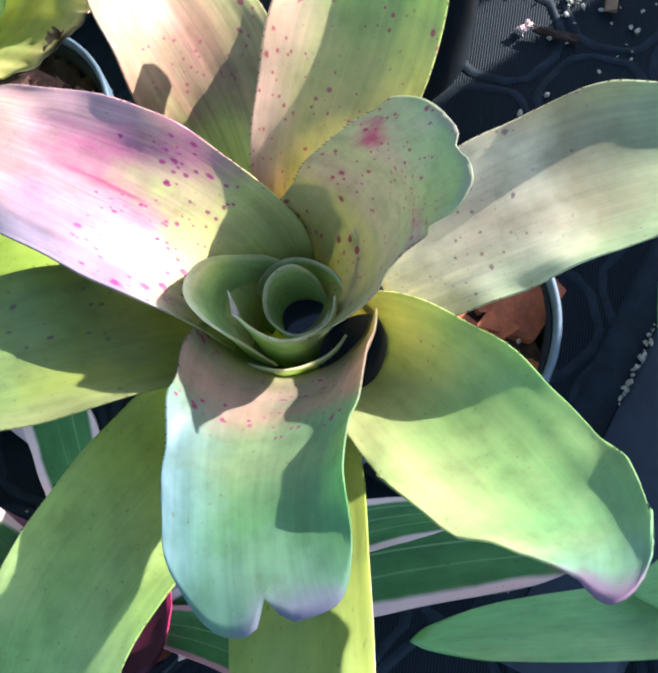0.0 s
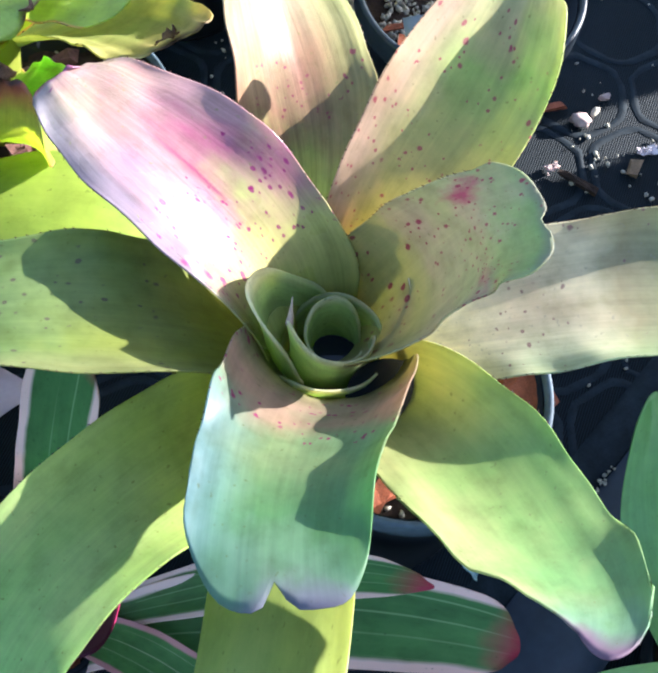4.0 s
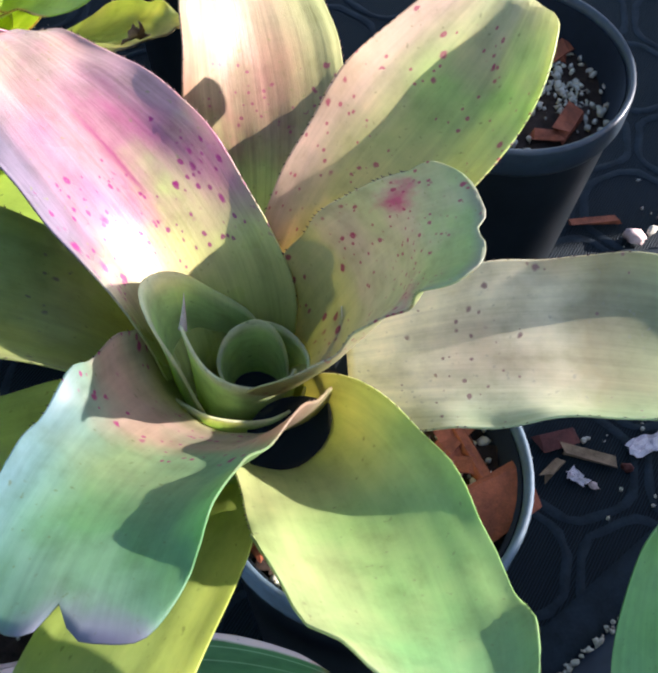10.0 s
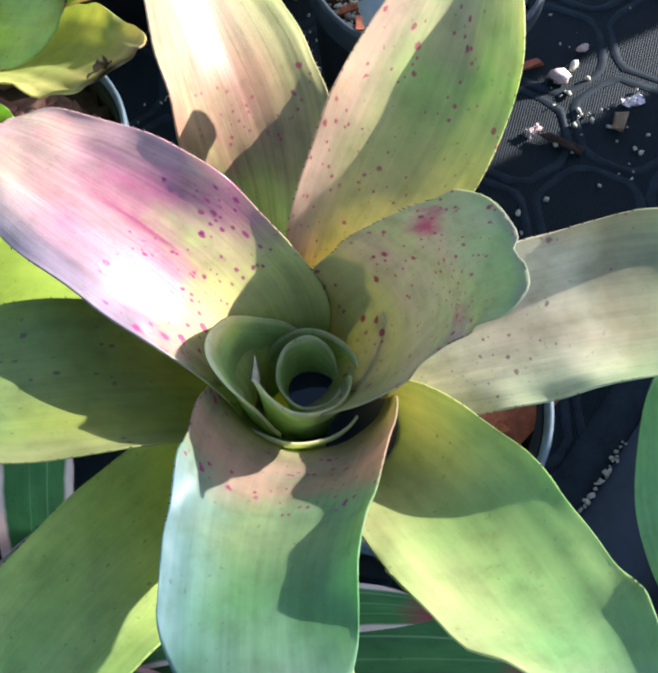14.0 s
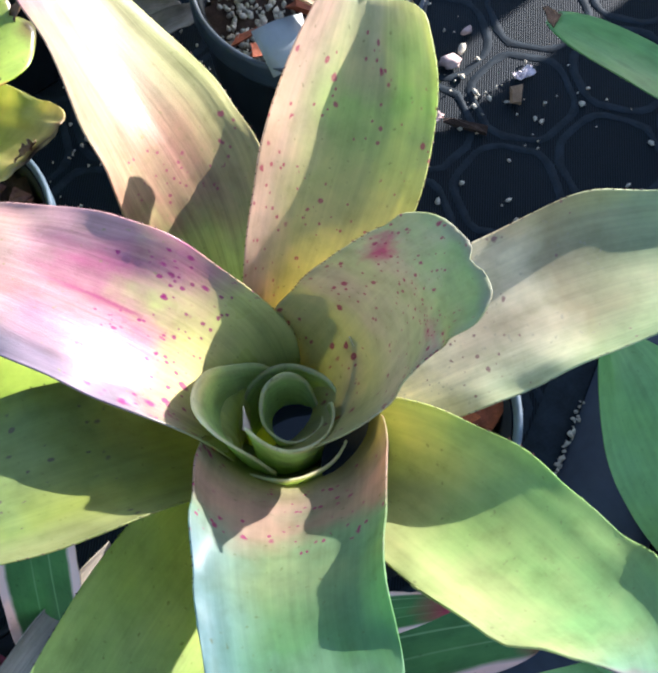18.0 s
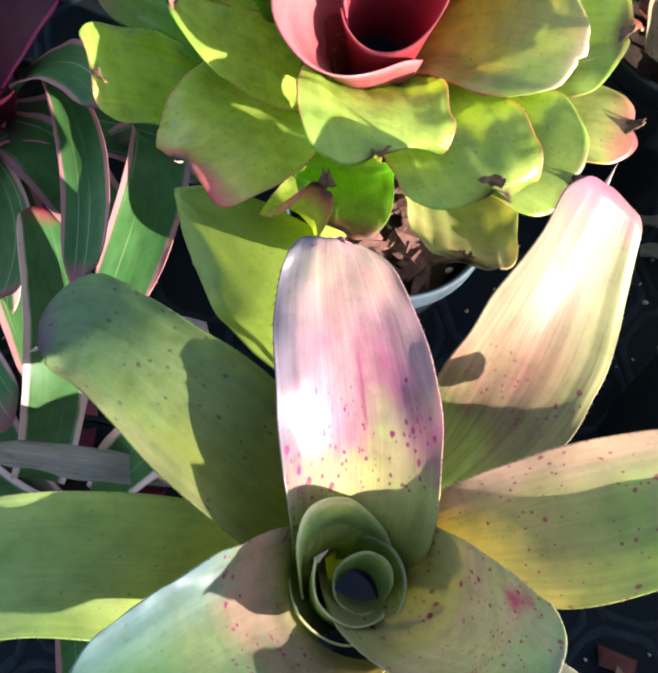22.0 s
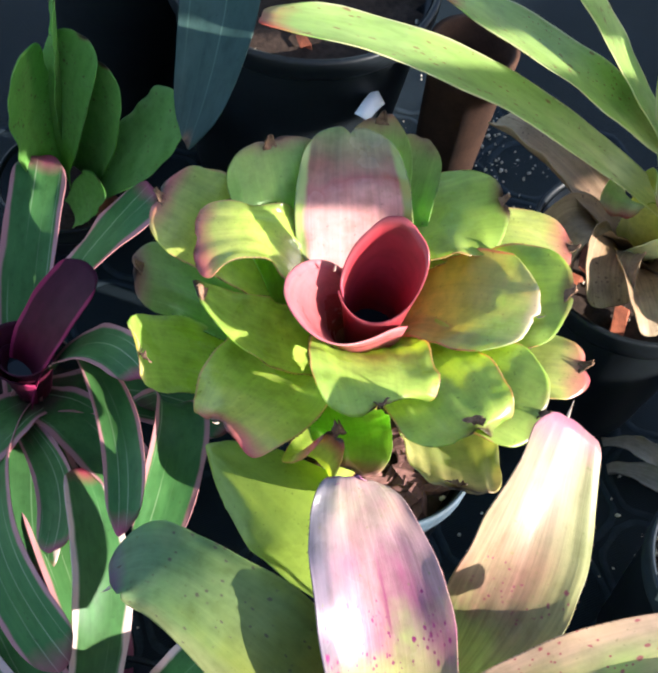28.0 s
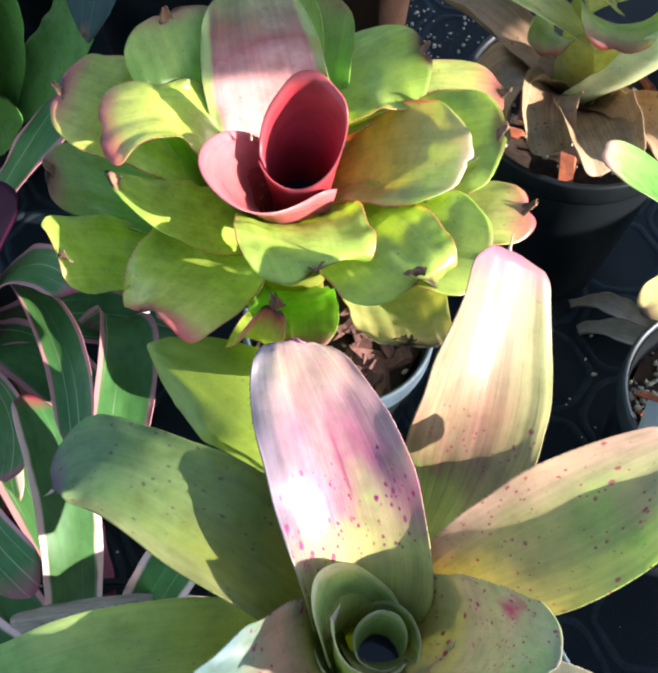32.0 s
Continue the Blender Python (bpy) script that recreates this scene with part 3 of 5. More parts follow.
white_tag = plain("white_plastic_tag", (0.72, 0.74, 0.76), 0.4, 0.5, 0.06, 90, 0.05)
terracotta = plain("brown_clay", (0.05, 0.024, 0.014), 0.85, 0.15, 0.4, 60, 0.3)
SCORCH = plain("scorched_leaf", (0.15, 0.085, 0.05), 0.8, 0.2, 0.7, 260, 0.6)
tooth_m = plain("leaf_tooth", (0.07, 0.035, 0.03), 0.6, 0.3, 0.3, 300, 0.1)
spine_m = plain("dry_spine", (0.34, 0.26, 0.2), 0.6, 0.3, 0.3, 300, 0.2)
water, wt, wp = nodes_of("cup_water")
wp.inputs["Base Color"].default_value = (0.006, 0.01, 0.014, 1)
wp.inputs["Roughness"].default_value = 0.03
wp.inputs["IOR"].default_value = 1.33


def cloth_mat():
    """Black woven ground cloth: crossed threads, dust and a faint sheen."""
    m, t, p = nodes_of("black_ground_cloth")
    co = t.nodes.new("ShaderNodeTexCoord").outputs["Object"]
    hs = []
    for rot, sc in ((0.5, 1250.0), (2.07, 1250.0)):
        mp = t.nodes.new("ShaderNodeMapping")
        mp.inputs["Rotation"].default_value = (0, 0, rot)
        t.links.new(co, mp.inputs[0])
        w = add(t, "ShaderNodeTexWave", Vector=mp.outputs[0], Scale=sc / 6.283, Distortion=0.4, Detail=1.0)
        hs.append(w.outputs["Fac"])
    weave = maths(t, "MAXIMUM", hs[0], maths(t, "MULTIPLY", hs[1], 0.4))
    n1 = add(t, "ShaderNodeTexNoise", Vector=co, Scale=14.0, Detail=5.0).outputs[0]
    base = ramp(t, weave, [(0.2, (0.0014, 0.003, 0.0036)), (0.9, (0.0095, 0.0165, 0.021))])
    base = mix(t, maths(t, "MULTIPLY", ramp(t, n1, [(0.5, 0.0), (0.75, 1.0)]), 0.45), base, (0.0095, 0.0155, 0.021))
    t.links.new(base, p.inputs["Base Color"])
    p.inputs["Roughness"].default_value = 0.6
    p.inputs["Specular IOR Level"].default_value = 0.1
    b = add(t, "ShaderNodeBump", Strength=0.5, Distance=0.0006, Height=weave)
    t.links.new(b.outputs[0], p.inputs["Normal"])
    return m


cloth = cloth_mat()


# ---- leaf builders ----
def spine(p3, tg, size):
    """A small curved thorn at a leaf's end."""
    p3, tg = Vector(p3), Vector(tg).normalized()
    bm = bmesh.new()
    up = Vector((0, 0, 1))
    prev = None
    for k in range(5):
        q = k / 4
        c = p3 + tg * size * q + up * size * 0.7 * q * q
        r = size * 0.16 * (1 - q) + 0.00005
        a = tg.orthogonal().normalized()
        b = tg.cross(a)
        ring = [bm.verts.new(c + (a * math.cos(w) + b * math.sin(w)) * r) for w in (0, 1.26, 2.51, 3.77, 5.03)]
        if prev:
            for i in range(5):
                bm.faces.new((prev[i], prev[(i + 1) % 5], ring[(i + 1) % 5], ring[i]))
        prev = ring
    bm.faces.new(prev)
    return bm


def leaf(thing, spec, mat, label="", notch=0.0, wave=0.05, seed=0, thorn=0.0, thick=0.0006, tipr=0.16, teeth=False, name="leaf", corr=0.006):
    if len(spec) == 6:
        bm = strap(*spec, notch=notch, wave=wave, seed=seed, corr=corr)
        spec = (None, None, spec[0][3], spec[0][4])
    else:
        bm = blade(*spec, notch=notch, wave=wave, seed=seed, tipr=tipr, corr=corr)
    small = edge_teeth(bm, seed) if teeth else None
    ob = thicken(part(name, bm, mat, thing, label), thick)
    if small:
        part("teeth", small, tooth_m, ob, "fine dark marginal teeth")["kind"] = "stuff"
    if thorn:
        part("thorn", spine(spec[3], Vector(spec[3]) - Vector(spec[2]), thorn), spine_m, ob, "dry pale thorn")
    return ob


def edge_teeth(leaf_bm, seed):
    """Fine hooked teeth along both margins, as a mesh of their own."""
    rng = random.Random(seed)
    uv = leaf_bm.loops.layers.uv.active
    bm = bmesh.new()
    for e in [e for e in leaf_bm.edges if e.is_boundary]:
        f = e.link_faces[0]
        us = [lp[uv].uv.x for lp in f.loops if lp.vert in e.verts]
        vv = [lp[uv].uv.y for lp in f.loops if lp.vert in e.verts]
        if abs(vv[0] - vv[1]) > 0.01 or us[0] < 0.12 or us[0] > 0.9 or rng.random() < 0.25:
            continue
        a, b = e.verts[0].co, e.verts[1].co
        mid = a.lerp(b, rng.uniform(0.3, 0.7))
        out = ((a + b) / 2 - f.calc_center_median()).normalized()
        nrm = f.normal if f.normal.length else Vector((0, 0, 1))
        w = (b - a).normalized() * 0.00034
        base = [mid - w, mid + w, mid - nrm * 0.0007]
        vs = [bm.verts.new(x) for x in base] + [bm.verts.new(mid + out * 0.0008 + w * 2.2)]
        for t in ((0, 1, 3), (1, 2, 3), (2, 0, 3)):
            bm.faces.new([vs[k] for k in t])
    return bm


def tilted_disc(center, r, n=28):
    bm = bmesh.new()
    bmesh.ops.create_circle(bm, cap_ends=True, segments=n, radius=r, matrix=Matrix.Translation(center))
    return bm


def chip(rng, size, flat=0.35, n=1):
    """An angular lump: a squashed, jittered block."""
    bm = bmesh.new()
    bmesh.ops.create_icosphere(bm, subdivisions=n, radius=0.5)
    for v in bm.verts:
        v.co = Vector((v.co.x * size, v.co.y * size * rng.uniform(0.5, 0.62), v.co.z * size * flat)) * rng.uniform(0.6, 1.25)
    return bm


def plank(rng, lx, ly, lz):
    bm = bmesh.new()
    bmesh.ops.create_cube(bm, size=1)
    for v in bm.verts:
        v.co = Vector((v.co.x * lx, v.co.y * ly, v.co.z * lz)) + Vector((rng.uniform(-1.6, 1.6) * lz, rng.uniform(-0.6, 0.6) * lz, rng.uniform(-0.5, 0.5) * lz))
    bmesh.ops.bevel(bm, geom=list(bm.edges), offset=lz * 0.12, segments=1)
    return bm


rng = random.Random(5)
BARK_MESHES, SHRED_MESHES, PERL_MESHES = [], [], []
for k in range(5):
    tmp = part("bark_chip", plank(rng, rng.uniform(0.014, 0.024), rng.uniform(0.004, 0.009), 0.0028), bark, smooth=False)
    BARK_MESHES.append(tmp.data)
    bpy.data.objects.remove(tmp)
    tmp = part("bark_chip", plank(rng, rng.uniform(0.012, 0.026), rng.uniform(0.003, 0.007), 0.0032), shred, smooth=False)
    SHRED_MESHES.append(tmp.data)
    bpy.data.objects.remove(tmp)
    tmp = part("perlite", chip(rng, rng.uniform(0.0035, 0.0075), 0.8, 1), perlite, smooth=False)
    PERL_MESHES.append(tmp.data)
    bpy.data.objects.remove(tmp)


def scatter_piece(name, mesh, parent, x, y, z, s=1.0):
    ob = new(name, mesh)
    ob.matrix_world = pose(x, y, z, rng.uniform(-25, 25), rng.uniform(-25, 25), rng.uniform(0, 360)) @ Matrix.Scale(s, 4)
    if parent:
        ob.parent = parent
        ob.matrix_parent_inverse = Matrix.Translation(-parent.location)
    return ob


def lumps(pieces, mesh_list):
    """Many loose bits joined in one mesh: (x, y, z, scale)."""
    bm = bmesh.new()
    for x, y, z, s in pieces:
        me = rng.choice(mesh_list)
        m = pose(x, y, z, rng.uniform(0, 360), rng.uniform(0, 360), rng.uniform(0, 360)) @ Matrix.Scale(s, 4)
        vs = [bm.verts.new(m @ v.co) for v in me.vertices]
        for p in me.polygons:
            bm.faces.new([vs[i] for i in p.vertices])
    return bm


def pot(x, y, r, h, label, bits=60, chips=14, rim_mat=None, fill=0.02, clumps=(), bark_meshes=None):
    p = tagged(new("plant_pot"), label, "plant pot", group="black nursery pots")
    p.location = (x, y, 0)
    part("body", lathe([(0.001, 0), (r * 0.74, 0), (r * 0.76, 0.004), (r * 0.95, h - 0.016), (r * 0.95, h - 0.006), (r * 0.93, h - 0.004), (r * 0.7, 0.012), (0.001, 0.012)]), black, p)
    part("rim", lathe([(r * 0.952, h - 0.018), (r * 0.985, h - 0.018), (r, h - 0.015), (r * 1.004, h - 0.002), (r * 0.995, h), (r * 0.96, h), (r * 0.945, h - 0.004), (r * 0.94, h - 0.016)], 64), rim_mat or rim_blue, p, "scuffed grey rolled rim")
    zs = h - fill
    bm = bmesh.new()
    bmesh.ops.create_grid(bm, x_segments=22, y_segments=22, size=r * 0.93)
    bmesh.ops.delete(bm, geom=[v for v in bm.verts if v.co.xy.length > r * 0.92], context="VERTS")
    for v in bm.verts:
        v.co.z = zs + 0.004 * noise.noise(v.co * 90) + 0.003 * noise.noise(v.co * 260)
    part("potting_mix", bm, soil, p)
    bits_l = []
    for k in range(bits):
        a, q = rng.uniform(0, 6.283), r * 0.88 * math.sqrt(rng.random())
        if clumps and k % 9:
            cx, cy = rng.choice(clumps)
            px, py = cx - x + rng.gauss(0, 0.0075), cy - y + rng.gauss(0, 0.0075)
            a, q = math.atan2(py, px), min(math.hypot(px, py), r * 0.88)
        bits_l.append((q * math.cos(a), q * math.sin(a), zs + rng.uniform(0.0, 0.003), rng.uniform(0.5, 1.05)))
    ob = part("perlite", lumps(bits_l, PERL_MESHES), perlite, p)
    ob["kind"] = "stuff"
    for k in range(chips):
        a, q = rng.uniform(0, 6.283), r * 0.82 * math.sqrt(rng.random())
        scatter_piece("bark_chip", rng.choice(bark_meshes or BARK_MESHES), p, x + q * math.cos(a), y + q * math.sin(a), zs + 0.004, rng.uniform(0.7, 1.2))
    return p


# ---- ground ----
bm = bmesh.new()
bmesh.ops.create_grid(bm, x_segments=4, y_segments=4, size=60)
ground = tagged(part("ground", bm, cloth), "black woven ground cloth", "ground", kind="structure")


def cell_ridge(edge, inset, rng):
    """A thin rounded ridge round one honeycomb cell of the cloth."""
    bm = bmesh.new()
    corner = [Vector((math.cos(radians(24 + 60 * k)), math.sin(radians(24 + 60 * k)), 0)) * (edge - inset) for k in range(6)]
    line = []
    for k in range(6):
        a, b, c = corner[k - 1], corner[k], corner[(k + 1) % 6]
        p, q = b.lerp(a, 0.3), b.lerp(c, 0.3)
        line += [p.lerp(b, w).lerp(b.lerp(q, w), w) for w in (0, 0.33, 0.67, 1)]
    line = [p * (1 + rng.uniform(-0.025, 0.025)) for p in line]
    n = len(line)
    rows = []
    for k, p in enumerate(line):
        out = p.normalized()
        h, w = 0.0007 * rng.uniform(0.5, 1.3), 0.0015 * rng.uniform(0.8, 1.3)
        rows.append([bm.verts.new(p + out * d + Vector((0, 0, z))) for d, z in ((-w * 1.6, 0.0), (-w * 0.4, h * 0.9), (w * 0.4, h), (w * 1.6, 0.0))])
    for k in range(n):
        for j in range(3):
            bm.faces.new((rows[k][j], rows[k][j + 1], rows[(k + 1) % n][j + 1], rows[(k + 1) % n][j]))
    return bm


ridge_cloth = plain("ridge_cloth", (0.011, 0.0175, 0.022), 0.7, 0.15, 0.5, 90, 0.3)
RIDGES = []
for k in range(5):
    tmp = part("ridge", cell_ridge(0.0415, 0.0045, random.Random(40 + k)), ridge_cloth)
    RIDGES.append(tmp.data)
    bpy.data.objects.remove(tmp)
step = 0.0415 * math.sqrt(3)
n1, n2 = Vector((math.cos(radians(-6)), math.sin(radians(-6)), 0)) * step, Vector((math.cos(radians(54)), math.sin(radians(54)), 0)) * step
for i in range(-12, 8):
    for j in range(-7, 9):
        c = Vector((0.185, 0.222, 0.0004)) + n1 * i + n2 * j
        if -0.55 < c.x < 0.45 and -0.28 < c.y < 0.66:
            ob = new("ridge", RIDGES[(i * 3 + j) % 5])
            ob.parent = ground
            ob.matrix_world = pose(*c, 0, 0, 60 * ((i + 2 * j) % 6))

# a straight fold of plastic sheeting on the cloth
fold = tagged(new("plastic_sheet"), "blue-grey plastic sheeting with a straight fold on the cloth", "sheet")
fold.location = (0.149, -0.0225, 0)
fold_along, fold_out = Vector((0.0366, 0.033, 0)).normalized(), Vector((0.033, -0.0366, 0)).normalized()
for name, section in (("fold", ((-0.022, 0.0006), (-0.019, 0.0032), (-0.012, 0.0042), (-0.004, 0.003), (0.0, 0.0008))), ("sheet", ((0.001, 0.0008), (0.008, 0.007), (0.022, 0.017), (0.038, 0.024), (0.05, 0.026), (0.058, 0.02), (0.06, 0.001)))):
    bm = bmesh.new()
    rows = []
    for k in range(41):
        q = -0.15 + k * 0.0075
        rows.append([bm.verts.new(fold_along * q + fold_out * d + Vector((0, 0, max(z + (0.0022 * noise.noise(Vector((q * 30, d * 40, 3))) if 0.001 < z else 0), 0.0005)))) for d, z in section])
    for r0, r1 in zip(rows, rows[1:]):
        for j in range(len(section) - 1):
            bm.faces.new((r0[j], r0[j + 1], r1[j + 1], r1[j]))
    part(name, bm, sheeting if name == "sheet" else ridge_cloth, fold)

# ---- pots ----
big_pot = pot(0.05, 0.014, 0.0625, 0.157, "black plastic pot with a scuffed grey rim and red bark", 300, 30)
slab = part("bark_slab", plank(rng, 0.036, 0.019, 0.0045), bark, big_pot, "flat orange-red slab of bark", smooth=False)
slab.matrix_basis = pose(0.051, -0.0065, 0.143, 8, -8, 32)
sliver = part("bark_slab", plank(rng, 0.04, 0.006, 0.004), bark, big_pot, "long red bark sliver", smooth=False)
sliver.matrix_basis = pose(0.0415, 0.013, 0.143, 5, 6, 118)
pot(-0.1, 0.182, 0.056, 0.15, "black plastic pot of shredded bark under the red-hearted bromeliad", 16, 60, fill=0.016, bark_meshes=SHRED_MESHES)
pot(0.118, 0.243, 0.0625, 0.155, "shiny black pot with clumps of perlite and bark", 640, 9, rim_dark, fill=0.028, clumps=((0.145, 0.269), (0.14, 0.258), (0.149, 0.247), (0.162, 0.238), (0.09, 0.25), (0.1, 0.235), (0.085, 0.265), (0.11, 0.28), (0.076, 0.236), (0.081, 0.218), (0.097, 0.205), (0.118, 0.2), (0.09, 0.225)))
pot(-0.04, 0.402, 0.076, 0.165, "wide black pot with gravelly mix under dry leaves", 120, 12, black)
pot(-0.325, 0.104, 0.055, 0.05, "low black pot of the wine-red bromeliad", 10, 8, black)
pot(-0.135, -0.03, 0.05, 0.045, "low black pot under striped leaves", 10, 8, black)
pot(0.215, -0.11, 0.05, 0.05, "low black pot of fresh green leaves", 10, 6, black)
pot(-0.45, 0.27, 0.055, 0.05, "low black pot of plain green leaves", 10, 6, black)
pot(-0.36, 0.45, 0.105, 0.2, "large black nursery pot in the shade", 20, 8, black)
pot(-0.52, 0.42, 0.07, 0.19, "tall dark pot standing in the shade", 12, 6, black)
tc = tagged(new("clay_pot"), "brown clay pot half hidden behind leaves", "plant pot")
tc.location = (-0.222, 0.475, 0)
part("body", lathe([(0.001, 0), (0.023, 0), (0.03, 0.165), (0.033, 0.166), (0.034, 0.188), (0.029, 0.188), (0.022, 0.02), (0.001, 0.02)]), terracotta, tc)
part("potting_mix", tilted_disc((0, 0, 0.15), 0.028), soil, tc)

# ---- the large bromeliad ----
A = tagged(new("bromeliad"), "large yellow-green bromeliad with pink-stained spotted leaves", "plant")
A.location = (0.05, 0.014, 0.13)
SPEC_A = {}
SPEC_A["L1"] = (((-0.0073, 0.0111, 0.2138), (0.0009, 0.0182, 0.2738), (-0.0427, 0.0442, 0.2984), (-0.0808, 0.0792, 0.3065), (-0.0765, 0.0773, 0.3036)), (0.0510, 0.0647, 0.0479, 0.0187), (1.262, 0.618, -0.588), (-0.044, -0.031, -0.121), 0.100, -0.758)
SPEC_A["N"] = (((-0.0004, 0.0323, 0.1905), (0.0104, 0.0637, 0.2531), (0.0109, 0.0808, 0.2716), (0.0008, 0.1072, 0.2783), (-0.0156, 0.1608, 0.3075)), (0.0248, 0.0456, 0.0608, 0.0445), (0.812, 0.589, 0.591), (1.620, -0.042, -0.790), 0.048, -0.057)
SPEC_A["NE"] = (((0.0160, 0.0259, 0.1957), (0.0137, 0.0300, 0.2681), (0.0384, 0.0409, 0.2842), (0.0589, 0.0633, 0.2841), (0.0846, 0.1083, 0.3046)), (0.0381, 0.0421, 0.0605, 0.0352), (0.911, 0.809, 0.994), (0.196, -0.128, -0.101), 0.045, -0.212)
SPEC_A["R1"] = (((0.0146, 0.0116, 0.2205), (0.0388, -0.0035, 0.2812), (0.0514, 0.0100, 0.2968), (0.0446, 0.0031, 0.3040), (0.0670, 0.0003, 0.3215)), (0.0547, 0.0652, 0.0477, 0.0459), (1.361, 1.070, 0.373), (0.137, -0.302, -0.050), 0.145, 0.266)
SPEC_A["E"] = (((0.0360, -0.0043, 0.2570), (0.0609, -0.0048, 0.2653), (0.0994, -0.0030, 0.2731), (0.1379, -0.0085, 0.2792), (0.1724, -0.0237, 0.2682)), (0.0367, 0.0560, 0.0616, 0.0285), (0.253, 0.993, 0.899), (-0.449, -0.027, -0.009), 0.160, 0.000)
SPEC_A["FR"] = (((0.0184, -0.0160, 0.2244), (0.0359, -0.0343, 0.2797), (0.0388, -0.0828, 0.2848), (0.0566, -0.1073, 0.3106), (0.0489, -0.1173, 0.3172)), (0.0425, 0.0559, 0.0545, 0.0340), (1.736, 0.548, 0.707), (-0.670, 0.096, 0.553), 0.332, -0.542)
SPEC_A["F1"] = (((-0.0014, -0.0151, 0.2358), (0.0045, -0.0299, 0.2657), (-0.0117, -0.0423, 0.2847), (-0.0232, -0.0646, 0.2982), (-0.0251, -0.1065, 0.3120)), (0.0561, 0.0721, 0.0569, 0.0570), (1.176, 0.936, -0.241), (0.119, -0.059, -0.177), 0.212, -0.120)
SPEC_A["W"] = (((-0.0148, 0.0135, 0.2131), (-0.0454, 0.0037, 0.2825), (-0.0982, -0.0036, 0.2942), (-0.1281, 0.0141, 0.2784), (-0.1347, -0.0139, 0.2717)), (0.0607, 0.0563, 0.0440, 0.0608), (0.391, 0.672, 0.610), (-0.425, 0.052, -0.474), 0.265, 0.037)
SPEC_A["SW"] = (((-0.0115, -0.0039, 0.1991), (-0.0366, -0.0300, 0.2410), (-0.0680, -0.0545, 0.2673), (-0.0960, -0.0789, 0.2756), (-0.1119, -0.1065, 0.2559)), (0.0420, 0.0549, 0.0498, 0.0561), (0.210, 0.526, 0.262), (1.121, 0.136, -0.126), 0.154, -0.033)
SPEC_A["S"] = (((-0.0028, -0.0005, 0.1805), (-0.0087, -0.0407, 0.2334), (-0.0210, -0.0983, 0.2656), (-0.0406, -0.1616, 0.2910), (-0.0661, -0.2220, 0.3198)), (0.0438, 0.0478, 0.0443, 0.0386), (0.390, -0.269, -0.863), (-0.675, -0.240, -0.123), 0.160, 0.000)
SPEC_A["NW"] = (((-0.0256, 0.0385, 0.1799), (-0.0497, 0.0684, 0.2059), (-0.0746, 0.0874, 0.2119), (-0.1100, 0.0943, 0.2077), (-0.1660, 0.0924, 0.2015)), (0.0345, 0.0869, 0.0699, 0.0220), (1.349, 0.358, -0.513), (-0.948, -0.388, 0.316), 0.147, -0.053)

LABELS_A = dict(L1="leaf glazed pink and white with magenta spots", N="cream leaf greening to its base", NE="olive leaf flushed pink along one margin", R1="olive leaf with crimson spots and a notched tip", E="tan and green leaf", FR="green leaf with a lilac tip", F1="teal leaf with a notched lilac tip", W="olive leaf with a purple tip", SW="dull green leaf", S="yellow-green lower leaf", NW="lime lower leaf")
NOTCH = dict(F1=0.13, R1=0.08, FR=0.05, L1=0.0, W=0.0, N=0.0)
CORR = dict(L1=0.009, N=0.016, W=0.012, NE=0.012)
THORN = dict(L1=0.008, N=0.006, W=0.005, NE=0.007)


def keep(ob, parent):
    """Parents ob where it stands."""
    ob.matrix_parent_inverse = Matrix.Translation(-parent.location)
    return ob


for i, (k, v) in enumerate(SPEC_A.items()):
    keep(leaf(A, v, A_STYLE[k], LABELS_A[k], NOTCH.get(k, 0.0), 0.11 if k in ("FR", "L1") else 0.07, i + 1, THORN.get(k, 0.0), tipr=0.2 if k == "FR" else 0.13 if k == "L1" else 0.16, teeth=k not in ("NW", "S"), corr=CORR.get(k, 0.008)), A)


